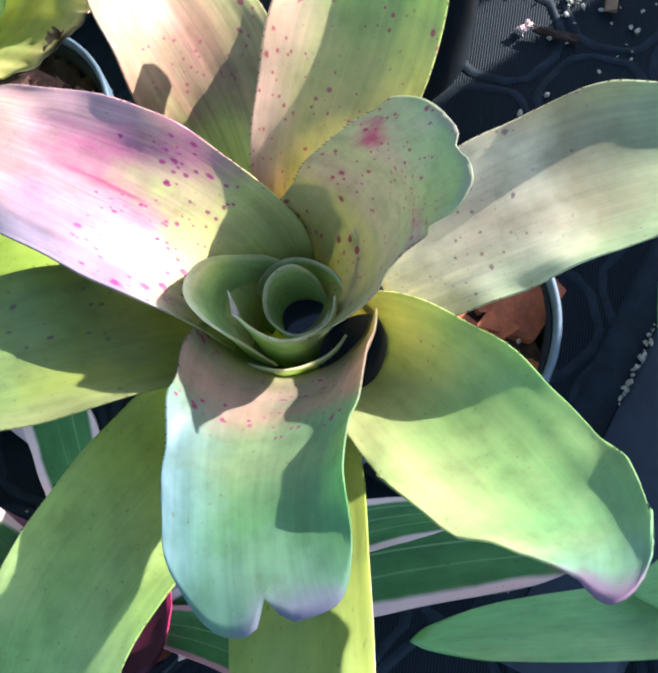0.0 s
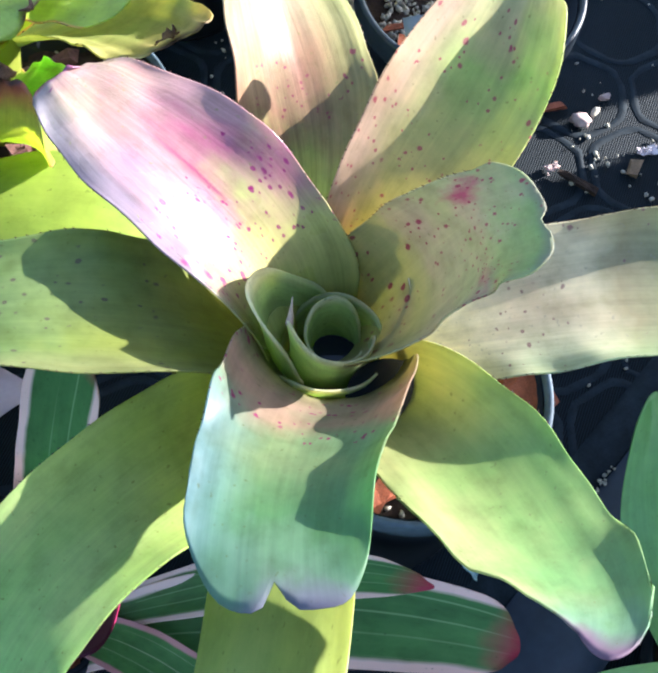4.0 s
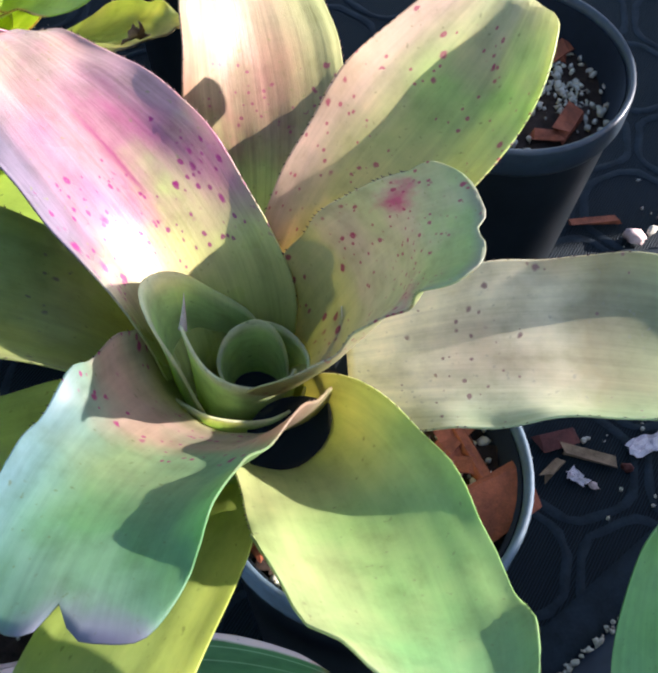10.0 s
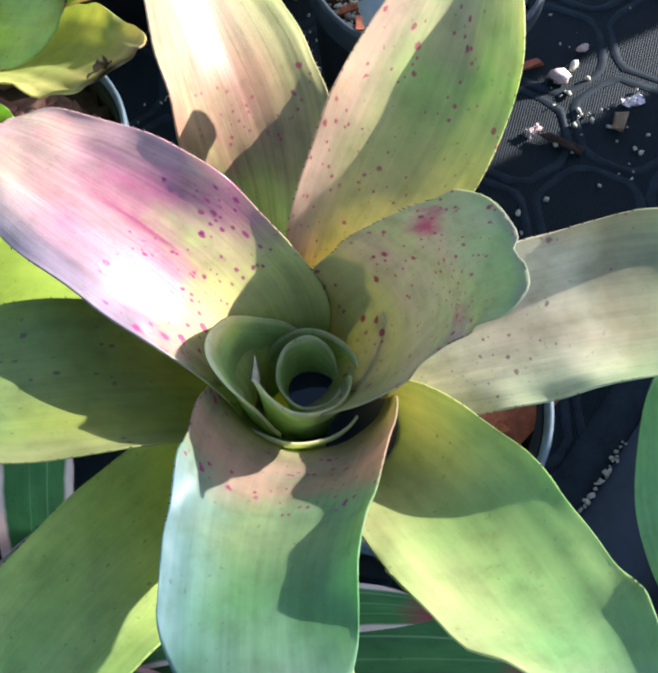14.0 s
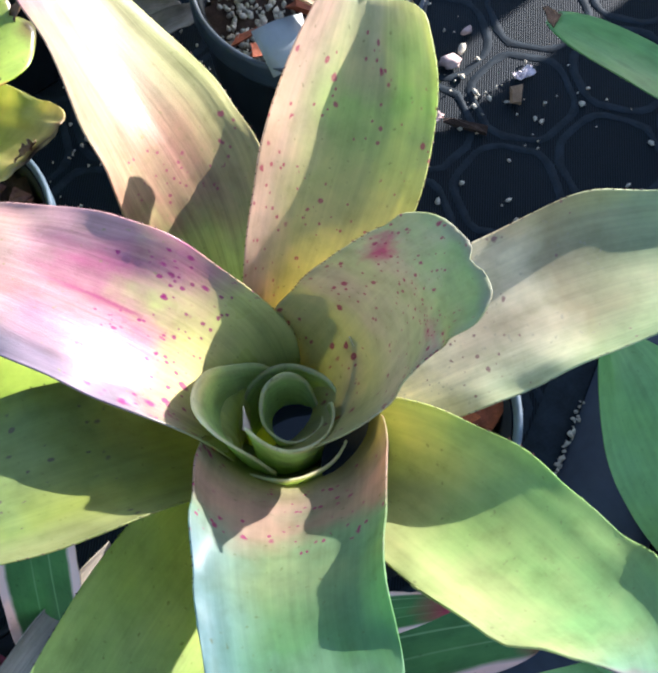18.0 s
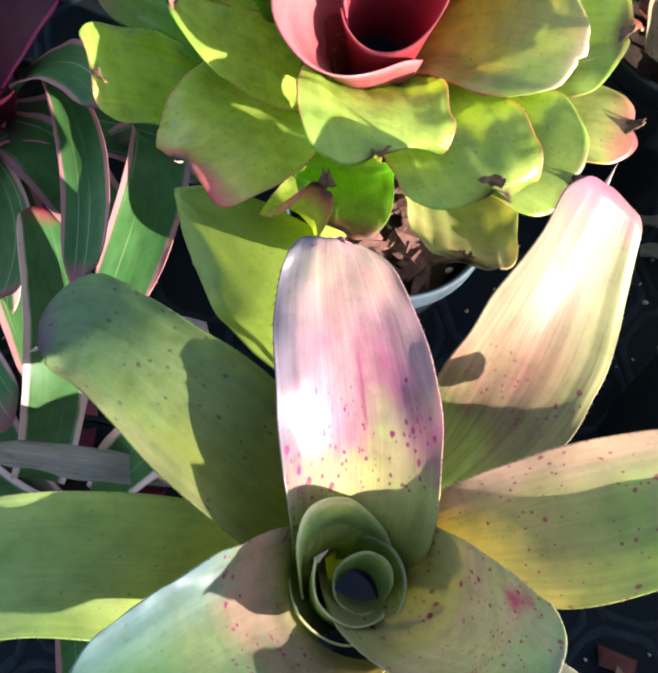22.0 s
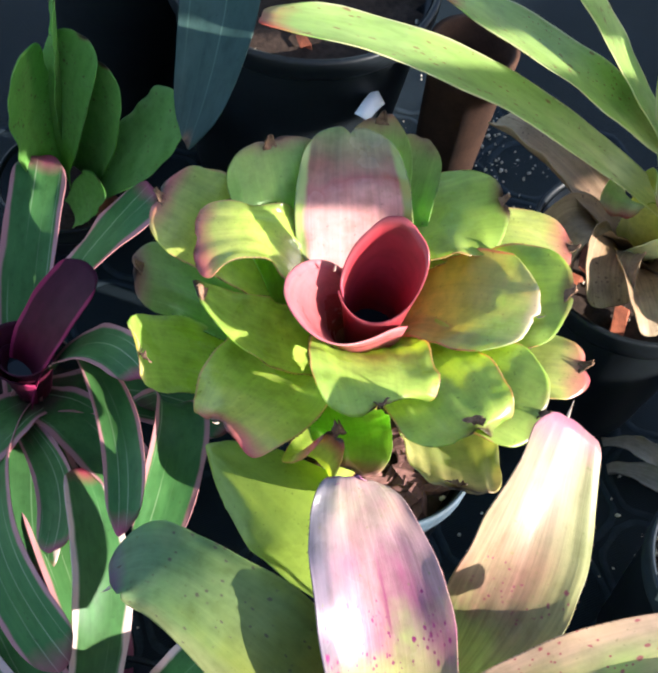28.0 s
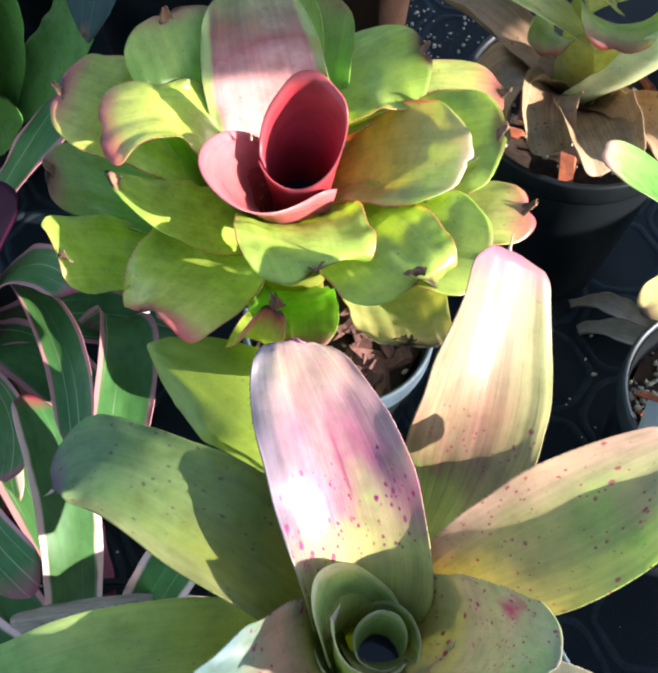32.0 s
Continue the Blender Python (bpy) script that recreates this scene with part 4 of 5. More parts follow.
def rolled(center, a0, a1, rb, rt, zb, tops, flare=(), power=4):
    """A leaf rolled into a cup: angles in degrees, radius at base and lip, lip heights at given angles, and outward flare at given angles."""
    bm = bmesh.new()
    uv = bm.loops.layers.uv.new("UVMap")
    nu, nv = 14, 44
    angs = np.linspace(a0, a1, nv + 1)
    tz = np.interp(angs, [q[0] for q in tops], [q[1] for q in tops])
    fl = np.interp(angs, [q[0] for q in flare], [q[1] for q in flare]) if flare else angs * 0
    ker = np.array([1, 3, 5, 3, 1]) / 13
    for _ in range(3):
        fl = np.convolve(np.pad(fl, 2, "edge"), ker, "valid")
        tz = np.convolve(np.pad(tz, 2, "edge"), ker, "valid")
    vs = []
    for i in range(nu + 1):
        h = i / nu
        row = []
        for a, z, f in zip(angs, tz, fl):
            r = rb + (rt - rb) * h ** 0.8 + f * h ** power
            w = 0.0006 * noise.noise(Vector((a * 0.03, h * 3, rb * 400)))
            row.append(bm.verts.new((center[0] + (r + w) * math.cos(radians(a)), center[1] + (r + w) * math.sin(radians(a)), zb + (z - zb) * h + w)))
        vs.append(row)
    for i in range(nu):
        for j in range(nv):
            f = bm.faces.new((vs[i][j], vs[i][j + 1], vs[i + 1][j + 1], vs[i + 1][j]))
            for lp, (p, q) in zip(f.loops, ((i, j), (i, j + 1), (i + 1, j + 1), (i + 1, j))):
                lp[uv].uv = (p / nu, q / nv)
    return bm


CUP = (
    ((0.004, -0.002), 196, 352, 0.017, 0.0225, 0.2, ((196, 0.235), (210, 0.252), (235, 0.258), (270, 0.258), (310, 0.254), (340, 0.249), (352, 0.225)), ()),
    ((0.001, 0.002), 50, 250, 0.014, 0.0195, 0.2, ((50, 0.225), (70, 0.243), (90, 0.249), (110, 0.257), (130, 0.268), (150, 0.277), (175, 0.2835), (195, 0.2835), (212, 0.279), (228, 0.272), (240, 0.262), (250, 0.24)), ((50, 0), (110, 0.001), (150, 0.004), (180, 0.0055), (210, 0.003), (242, 0))),
    ((0.005, -0.001), 204, 368, 0.012, 0.0168, 0.2, ((204, 0.2835), (212, 0.279), (240, 0.271), (270, 0.2665), (300, 0.262), (330, 0.257), (356, 0.2545), (363, 0.25), (368, 0.225)), ((204, 0.001), (300, 0), (368, -0.001))),
    ((0.006, 0.001), -75, 140, 0.014, 0.0192, 0.2, ((-75, 0.225), (-40, 0.243), (0, 0.247), (60, 0.245), (110, 0.24), (140, 0.225)), ()),
    ((0.008, 0.002), 5, 355, 0.004, 0.0112, 0.2, ((5, 0.222), (25, 0.246), (50, 0.2525), (90, 0.256), (110, 0.2565), (117, 0.2505), (121, 0.2485), (125, 0.2505), (132, 0.2545), (150, 0.254), (180, 0.25), (205, 0.2465), (230, 0.2445), (300, 0.2435), (340, 0.2435), (355, 0.226)), ()),
)
for k, v in enumerate(CUP):
    keep(thicken(part("leaf", rolled(*v), A_STYLE["C1"], A, "pale jade inner leaf rolled into the cup"), 0.0009), A)
keep(part("thorn", spine((-0.0103, -0.0078, 0.2795), (0.1, 0.25, 0.8), 0.0085), spine_m, A, "dry pale thorn"), A)
keep(part("cup_water", tilted_disc((0.008, 0.002, 0.23), 0.0089), water, A, "dark still water in the cup"), A)
keep(part("axil_water", tilted_disc((0.023, -0.027, 0.2525), 0.0155), water, A, "dark water held in a leaf axil"), A)
bm = bmesh.new()
for k in range(9):
    q = k / 8
    c = Vector((0.046, 0.013, 0.125)).lerp(Vector((0.004, 0.0, 0.205)), q)
    r = 0.017 + 0.011 * q
    ring = [bm.verts.new(c + Vector((r * math.cos(w * 0.3927), r * math.sin(w * 0.3927), 0))) for w in range(16)]
    if k:
        for w in range(16):
            bm.faces.new((old[w], old[(w + 1) % 16], ring[(w + 1) % 16], ring[w]))
    old = ring
bm.faces.new(old)
keep(part("stem", bm, A_STYLE["S"], A), A)

# ---- the red-hearted bromeliad ----
B = tagged(new("bromeliad"), "lime-green rosette bromeliad with a red heart and scorched tips", "plant")
B.location = (-0.1, 0.182, 0.13)
SPEC_N = {}
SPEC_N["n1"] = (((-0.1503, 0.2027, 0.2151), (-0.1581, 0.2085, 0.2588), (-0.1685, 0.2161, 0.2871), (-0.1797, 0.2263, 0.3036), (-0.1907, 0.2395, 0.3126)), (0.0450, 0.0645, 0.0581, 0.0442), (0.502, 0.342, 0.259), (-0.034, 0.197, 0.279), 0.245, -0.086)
SPEC_N["n4"] = (((-0.1333, 0.2083, 0.2105), (-0.1241, 0.2184, 0.2310), (-0.1071, 0.2228, 0.2451), (-0.0840, 0.2230, 0.2578), (-0.0567, 0.2247, 0.2754)), (0.0502, 0.0638, 0.0708, 0.0528), (0.455, 0.644, 0.195), (0.026, 0.033, -0.018), 0.257, 0.094)
SPEC_N["n5"] = (((-0.1502, 0.2091, 0.2051), (-0.1560, 0.2256, 0.2298), (-0.1523, 0.2461, 0.2467), (-0.1393, 0.2702, 0.2569), (-0.1110, 0.2932, 0.2641)), (0.0495, 0.0611, 0.0734, 0.0702), (0.579, 0.354, -0.355), (0.126, 0.442, 0.057), 0.265, 0.006)
SPEC_N["n6"] = (((-0.1461, 0.2071, 0.1990), (-0.1493, 0.2392, 0.2320), (-0.1354, 0.2684, 0.2470), (-0.1068, 0.2938, 0.2465), (-0.0674, 0.3143, 0.2326)), (0.0303, 0.0388, 0.0434, 0.0477), (0.801, 0.377, -0.000), (0.401, 0.243, -0.065), 0.194, 0.074)
SPEC_N["n7"] = (((-0.1371, 0.1991, 0.1920), (-0.1214, 0.2085, 0.2201), (-0.1000, 0.2213, 0.2435), (-0.0743, 0.2367, 0.2626), (-0.0480, 0.2492, 0.2766)), (0.0495, 0.0625, 0.0685, 0.0489), (0.613, 0.437, 0.029), (-0.144, 0.067, -0.148), 0.171, -0.069)
SPEC_N["n8"] = (((-0.1341, 0.1971, 0.1829), (-0.1080, 0.1956, 0.2114), (-0.0801, 0.2014, 0.2342), (-0.0518, 0.2163, 0.2478), (-0.0224, 0.2370, 0.2451)), (0.0329, 0.0436, 0.0432, 0.0449), (0.634, 0.368, -0.115), (0.034, 0.150, -0.191), 0.206, 0.078)
SPEC_N["n9"] = (((-0.1330, 0.1911, 0.1958), (-0.1119, 0.1826, 0.2230), (-0.0858, 0.1773, 0.2502), (-0.0560, 0.1772, 0.2690), (-0.0241, 0.1827, 0.2656)), (0.0447, 0.0596, 0.0603, 0.0540), (0.729, 0.580, 0.239), (-0.008, -0.005, -0.307), 0.242, 0.103)
SPEC_N["n10"] = (((-0.1326, 0.1941, 0.1962), (-0.1124, 0.1971, 0.2377), (-0.0852, 0.1743, 0.2611), (-0.0551, 0.1434, 0.2693), (-0.0479, 0.1481, 0.2770)), (0.0452, 0.0556, 0.0611, 0.0508), (0.741, 0.401, -0.691), (-0.044, -0.126, 0.169), 0.158, -0.543)
SPEC_N["n11"] = (((-0.1383, 0.1823, 0.2112), (-0.1234, 0.1738, 0.2472), (-0.1115, 0.1543, 0.2719), (-0.1018, 0.1336, 0.2818), (-0.0915, 0.1287, 0.2746)), (0.0522, 0.0609, 0.0671, 0.0576), (0.626, 0.443, -0.229), (-0.215, 0.139, 0.405), 0.203, 0.044)
SPEC_N["n12"] = (((-0.1577, 0.1768, 0.2027), (-0.1580, 0.1515, 0.2279), (-0.1517, 0.1257, 0.2457), (-0.1449, 0.0990, 0.2554), (-0.1504, 0.0797, 0.2641)), (0.0441, 0.0642, 0.0640, 0.0415), (0.814, 0.310, -0.987), (-0.128, -0.085, -0.277), 0.092, -0.273)
SPEC_N["n13"] = (((-0.1454, 0.1734, 0.2060), (-0.1491, 0.1600, 0.2403), (-0.1588, 0.1422, 0.2526), (-0.1757, 0.1306, 0.2584), (-0.2017, 0.1261, 0.2768)), (0.0351, 0.0413, 0.0434, 0.0336), (0.697, 0.261, 0.134), (0.015, -0.042, -0.357), 0.259, 0.404)
SPEC_N["n14"] = (((-0.1553, 0.1885, 0.2152), (-0.1723, 0.1895, 0.2569), (-0.1868, 0.1827, 0.2833), (-0.2001, 0.1672, 0.2916), (-0.2202, 0.1471, 0.2826)), (0.0365, 0.0561, 0.0369, 0.0575), (0.586, 0.436, -0.223), (0.035, -0.063, 0.093), 0.115, -0.288)
SPEC_N["n15"] = (((-0.1559, 0.1899, 0.2000), (-0.1784, 0.1872, 0.2340), (-0.2045, 0.1797, 0.2584), (-0.2315, 0.1664, 0.2730), (-0.2575, 0.1608, 0.2747)), (0.0409, 0.0517, 0.0586, 0.0576), (0.614, 0.317, 0.167), (-0.033, 0.059, 0.043), 0.247, 0.091)
SPEC_N["n16"] = (((-0.1569, 0.1889, 0.1820), (-0.1816, 0.1762, 0.1985), (-0.2090, 0.1638, 0.2130), (-0.2362, 0.1518, 0.2275), (-0.2531, 0.1358, 0.2428)), (0.0370, 0.0494, 0.0476, 0.0494), (0.593, 0.267, -0.245), (-0.085, -0.052, -0.042), 0.230, -0.041)
SPEC_N["n17"] = (((-0.1496, 0.1729, 0.1769), (-0.1763, 0.1450, 0.1971), (-0.2027, 0.1200, 0.2224), (-0.2186, 0.0966, 0.2462), (-0.2039, 0.0849, 0.2601)), (0.0277, 0.0438, 0.0450, 0.0351), (0.439, 0.178, -0.203), (0.009, 0.183, 0.352), 0.245, 0.157)
SPEC_N["n18"] = (((-0.1570, 0.1940, 0.2019), (-0.1736, 0.1880, 0.2328), (-0.1902, 0.1886, 0.2647), (-0.2056, 0.1982, 0.2928), (-0.2224, 0.2108, 0.3033)), (0.0393, 0.0510, 0.0555, 0.0509), (0.608, 0.403, 0.203), (0.021, 0.095, 0.294), 0.165, 0.141)
SPEC_N["n19"] = ((-0.150, 0.204, 0.191), (-0.161, 0.225, 0.229), (-0.175, 0.251, 0.261), (-0.191, 0.277, 0.291), 0.042, 0.700, 0.837, 0.600, 0.202, -0.000, -0.004)
SPEC_N["n20"] = ((-0.146, 0.204, 0.191), (-0.153, 0.230, 0.226), (-0.161, 0.261, 0.253), (-0.172, 0.295, 0.275), 0.040, 0.700, 0.836, 0.607, 0.230, 0.009, 0.072)
SPEC_N["n21"] = (((-0.1337, 0.1832, 0.1699), (-0.1124, 0.1516, 0.1855), (-0.1119, 0.1194, 0.2019), (-0.1118, 0.0990, 0.2227), (-0.1014, 0.1118, 0.2627)), (0.0373, 0.0389, 0.0394, 0.0378), (0.643, -0.536, -2.288), (-0.092, 0.473, 0.081), 0.194, 0.336)
SPEC_N["n22"] = (((-0.1391, 0.1773, 0.1679), (-0.1274, 0.1631, 0.1854), (-0.1143, 0.1511, 0.2018), (-0.1024, 0.1360, 0.2185), (-0.0904, 0.1107, 0.2374)), (0.0206, 0.0455, 0.0452, 0.0368), (0.384, 0.353, 0.144), (0.442, -0.026, 0.024), 0.258, -0.330)
SPEC_N["n23"] = (((-0.1297, 0.1945, 0.1721), (-0.0911, 0.1890, 0.2031), (-0.0635, 0.1666, 0.2289), (-0.0471, 0.1354, 0.2482), (-0.0403, 0.1212, 0.2642)), (0.0336, 0.0566, 0.0516, 0.0455), (0.704, 0.646, -0.098), (0.349, 0.250, 0.191), 0.247, -0.340)

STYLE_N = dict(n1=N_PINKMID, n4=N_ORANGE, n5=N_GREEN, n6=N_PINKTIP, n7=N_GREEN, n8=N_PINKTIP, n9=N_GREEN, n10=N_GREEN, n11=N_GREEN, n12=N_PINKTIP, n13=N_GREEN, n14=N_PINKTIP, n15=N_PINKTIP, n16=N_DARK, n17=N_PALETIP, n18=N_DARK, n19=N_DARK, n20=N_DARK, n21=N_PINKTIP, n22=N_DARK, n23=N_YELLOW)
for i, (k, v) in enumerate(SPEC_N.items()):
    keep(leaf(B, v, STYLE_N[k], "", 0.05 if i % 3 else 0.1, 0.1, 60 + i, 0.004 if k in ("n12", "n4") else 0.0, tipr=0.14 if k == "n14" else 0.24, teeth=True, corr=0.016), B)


def dry_tip(end, run, size, seed):
    """A scorched, curled leaf end."""
    rng = random.Random(seed)
    end, run = Vector(end), Vector(run).normalized()
    s = run.cross(Vector((0, 0, 1))).normalized()
    n = s.cross(run)
    bm = bmesh.new()
    rows = []
    for i in range(6):
        q = i / 5
        row = []
        for j in range(7):
            v = j / 3 - 1
            w = size * (0.62 - 0.5 * q) * (1 + rng.uniform(-0.15, 0.15))
            c = end + run * size * (q * 1.1 - 0.55 + rng.uniform(-0.1, 0.1) * q)
            row.append(bm.verts.new(c + s * v * w + n * (size * (0.5 * q * q + 0.35 * v * v * q + 0.12) + rng.uniform(-0.12, 0.12) * size)))
        rows.append(row)
    for r0, r1 in zip(rows, rows[1:]):
        for j in range(6):
            bm.faces.new((r0[j], r0[j + 1], r1[j + 1], r1[j]))
    return bm


for k, size in dict(n7=0.005, n8=0.005, n10=0.007, n11=0.0055, n13=0.005, n15=0.005, n16=0.005, n17=0.005, n21=0.0055, n23=0.006, n5=0.004, n9=0.004, n19=0.005, n18=0.005, n6=0.004).items():
    v = SPEC_N[k][0] if len(SPEC_N[k]) == 6 else SPEC_N[k]
    run = Vector(v[-1] if len(v) == 5 else v[3]) - Vector(v[2])
    keep(thicken(part("scorched_tip", dry_tip(Vector(v[2]) + run - run.normalized() * 0.002, run, size * 1.35, ord(k[-1]) + len(k)), SCORCH, B, "scorched curled leaf tip"), 0.0005), B)
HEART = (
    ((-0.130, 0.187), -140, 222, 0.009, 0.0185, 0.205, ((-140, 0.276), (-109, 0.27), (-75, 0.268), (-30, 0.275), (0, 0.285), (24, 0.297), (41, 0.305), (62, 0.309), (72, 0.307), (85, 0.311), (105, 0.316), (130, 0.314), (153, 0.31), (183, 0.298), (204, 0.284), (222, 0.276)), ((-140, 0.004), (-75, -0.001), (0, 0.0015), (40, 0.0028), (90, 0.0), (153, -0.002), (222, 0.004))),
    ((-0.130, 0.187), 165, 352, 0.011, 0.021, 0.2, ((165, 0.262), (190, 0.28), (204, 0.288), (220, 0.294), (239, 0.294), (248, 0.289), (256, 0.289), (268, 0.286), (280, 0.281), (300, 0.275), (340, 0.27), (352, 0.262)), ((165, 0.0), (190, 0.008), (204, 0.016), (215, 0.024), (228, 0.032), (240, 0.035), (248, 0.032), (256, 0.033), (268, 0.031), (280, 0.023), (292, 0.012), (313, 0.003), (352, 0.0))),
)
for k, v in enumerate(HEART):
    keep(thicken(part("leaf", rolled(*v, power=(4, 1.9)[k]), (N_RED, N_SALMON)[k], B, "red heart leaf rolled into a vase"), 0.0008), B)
keep(part("thorn", spine((-0.1525, 0.176, 0.284), (0.1, -0.1, 0.8), 0.005), spine_m, B, "dry pale thorn"), B)
keep(part("cup_water", tilted_disc((-0.131, 0.187, 0.24), 0.0125), water, B, "dark still water in the cup"), B)
bm = lathe([(0.012, 0.12), (0.02, 0.17), (0.026, 0.21)], 20)
bmesh.ops.translate(bm, verts=bm.verts, vec=(-0.135, 0.186, 0))
keep(part("stem", bm, A_STYLE["S"], B), B)

# ---- the plants around ----
D = tagged(new("bromeliad"), "dark striped bromeliad with pink leaf margins and a wine-red cup", "plant")
D.location = (-0.325, 0.104, 0.04)
keep(leaf(D, ((-0.329, 0.102, 0.062), (-0.334, 0.110, 0.103), (-0.325, 0.131, 0.135), (-0.317, 0.163, 0.160), 0.039, 0.700, 0.862, 0.669, 0.163, 0.055, -0.054), WINE, seed=301, wave=0.05), D)
keep(leaf(D, ((-0.330, 0.100, 0.053), (-0.374, 0.141, 0.084), (-0.407, 0.197, 0.098), (-0.445, 0.246, 0.100), 0.041, 0.700, 1.033, 0.750, 0.288, 0.171, -0.007), VARI, seed=302, wave=0.05), D)
keep(leaf(D, ((-0.336, 0.104, 0.057), (-0.355, 0.147, 0.100), (-0.347, 0.199, 0.122), (-0.337, 0.246, 0.147), 0.049, 0.700, 1.066, 0.867, -0.335, 0.982, 0.490), VARI, seed=303, wave=0.05), D)
keep(leaf(D, ((-0.329, 0.147, 0.070), (-0.278, 0.128, 0.111), (-0.227, 0.099, 0.140), (-0.183, 0.040, 0.155), 0.027, 0.684, 0.761, 0.916, 0.347, 0.532, -0.177), VARI, seed=304, wave=0.05), D)
keep(leaf(D, ((-0.262, 0.140, 0.058), (-0.230, 0.167, 0.108), (-0.205, 0.121, 0.121), (-0.176, 0.047, 0.100), 0.038, 0.659, 0.835, 1.005, 0.276, 0.503, 0.089), VARI, seed=305, wave=0.05), D)
keep(leaf(D, ((-0.332, 0.097, 0.051), (-0.306, 0.028, 0.090), (-0.245, -0.013, 0.120), (-0.161, -0.030, 0.140), 0.030, 0.700, 1.103, 0.711, 0.216, -0.129, -0.206), VARI, seed=307, wave=0.05), D)
keep(leaf(D, ((-0.328, 0.089, 0.048), (-0.282, 0.074, 0.076), (-0.241, 0.054, 0.103), (-0.216, 0.013, 0.129), 0.024, 0.721, 0.864, 0.556, 0.202, -0.048, 0.004), VARI, seed=308, wave=0.05), D)
keep(leaf(D, ((-0.326, 0.105, 0.052), (-0.325, 0.074, 0.075), (-0.319, 0.039, 0.087), (-0.309, 0.003, 0.092), 0.045, 0.700, 0.850, 0.600, 0.200, 0.000, 0.000), VARI, seed=309, wave=0.05), D)
keep(leaf(D, ((-0.329, 0.109, 0.054), (-0.318, 0.135, 0.106), (-0.286, 0.142, 0.144), (-0.237, 0.121, 0.158), 0.034, 0.700, 0.848, 0.644, 0.246, 0.058, 0.087), VARI, seed=310, wave=0.05), D)
DCUP = (
    ((-0.333, 0.111), 60, 330, 0.010, 0.019, 0.05, ((60, 0.09), (120, 0.108), (180, 0.112), (240, 0.105), (300, 0.1), (330, 0.088)), ((60, 0), (180, 0.004), (260, 0.006), (330, 0))),
    ((-0.332, 0.112), 150, 400, 0.009, 0.0165, 0.05, ((150, 0.088), (200, 0.1), (270, 0.104), (320, 0.108), (370, 0.106), (400, 0.092)), ((150, 0), (320, 0.005), (400, 0))),
)
for v in DCUP:
    keep(thicken(part("leaf", rolled(*v), WINE, D, "wine-red inner leaf rolled into the cup"), 0.0008), D)
keep(part("cup_water", tilted_disc((-0.332, 0.112, 0.088), 0.0145), water, D, "dark water in the wine-red cup"), D)

E = tagged(new("bromeliad"), "striped bromeliad with white and pink edged leaves", "plant")
E.location = (-0.135, -0.03, 0.04)
keep(leaf(E, ((-0.155, -0.034, 0.059), (-0.163, 0.002, 0.107), (-0.194, 0.038, 0.130), (-0.243, 0.066, 0.118), 0.037, 0.809, 0.912, 0.546, -0.028, -0.095, -0.782), VARI_W, seed=304, wave=0.05), E)
keep(leaf(E, ((-0.122, -0.023, 0.051), (-0.119, -0.015, 0.106), (-0.104, 0.003, 0.159), (-0.089, 0.023, 0.210), 0.036, 0.728, 0.941, 0.674, 0.193, -0.046, 0.006), VARI_W, seed=305, wave=0.05), E)
keep(leaf(E, ((-0.107, -0.048, 0.051), (-0.062, -0.053, 0.091), (-0.013, -0.046, 0.128), (0.043, -0.072, 0.157), 0.025, 0.677, 0.455, 0.518, 0.265, -0.099, -0.153), VARI_W, seed=306, wave=0.05), E)
keep(leaf(E, ((-0.108, -0.058, 0.045), (-0.050, -0.060, 0.105), (0.020, -0.070, 0.125), (0.092, -0.092, 0.094), 0.046, 0.7, 0.7, 0.5, 0.2, -0.25, -0.3), VARI_W, seed=307, wave=0.05), E)
keep(leaf(E, ((-0.145, -0.021, 0.044), (-0.163, 0.004, 0.031), (-0.192, 0.016, 0.025), (-0.205, 0.044, 0.027), 0.030, 0.608, 0.995, 0.645, 0.165, -0.013, 0.173), VARI_P, seed=308, wave=0.05), E)
keep(leaf(E, ((-0.107, 0.003, 0.055), (-0.102, -0.028, 0.102), (-0.089, -0.059, 0.146), (-0.091, -0.090, 0.190), 0.026, 0.733, 0.815, 0.652, 0.198, -0.096, -0.059), WINE, seed=309, wave=0.05), E)
keep(leaf(E, ((-0.122, -0.052, 0.042), (-0.092, -0.063, 0.078), (-0.062, -0.087, 0.105), (-0.033, -0.117, 0.120), 0.026, 0.7, 0.85, 0.6, 0.2, 0.0, 0.0), VARI, seed=310, wave=0.05), E)
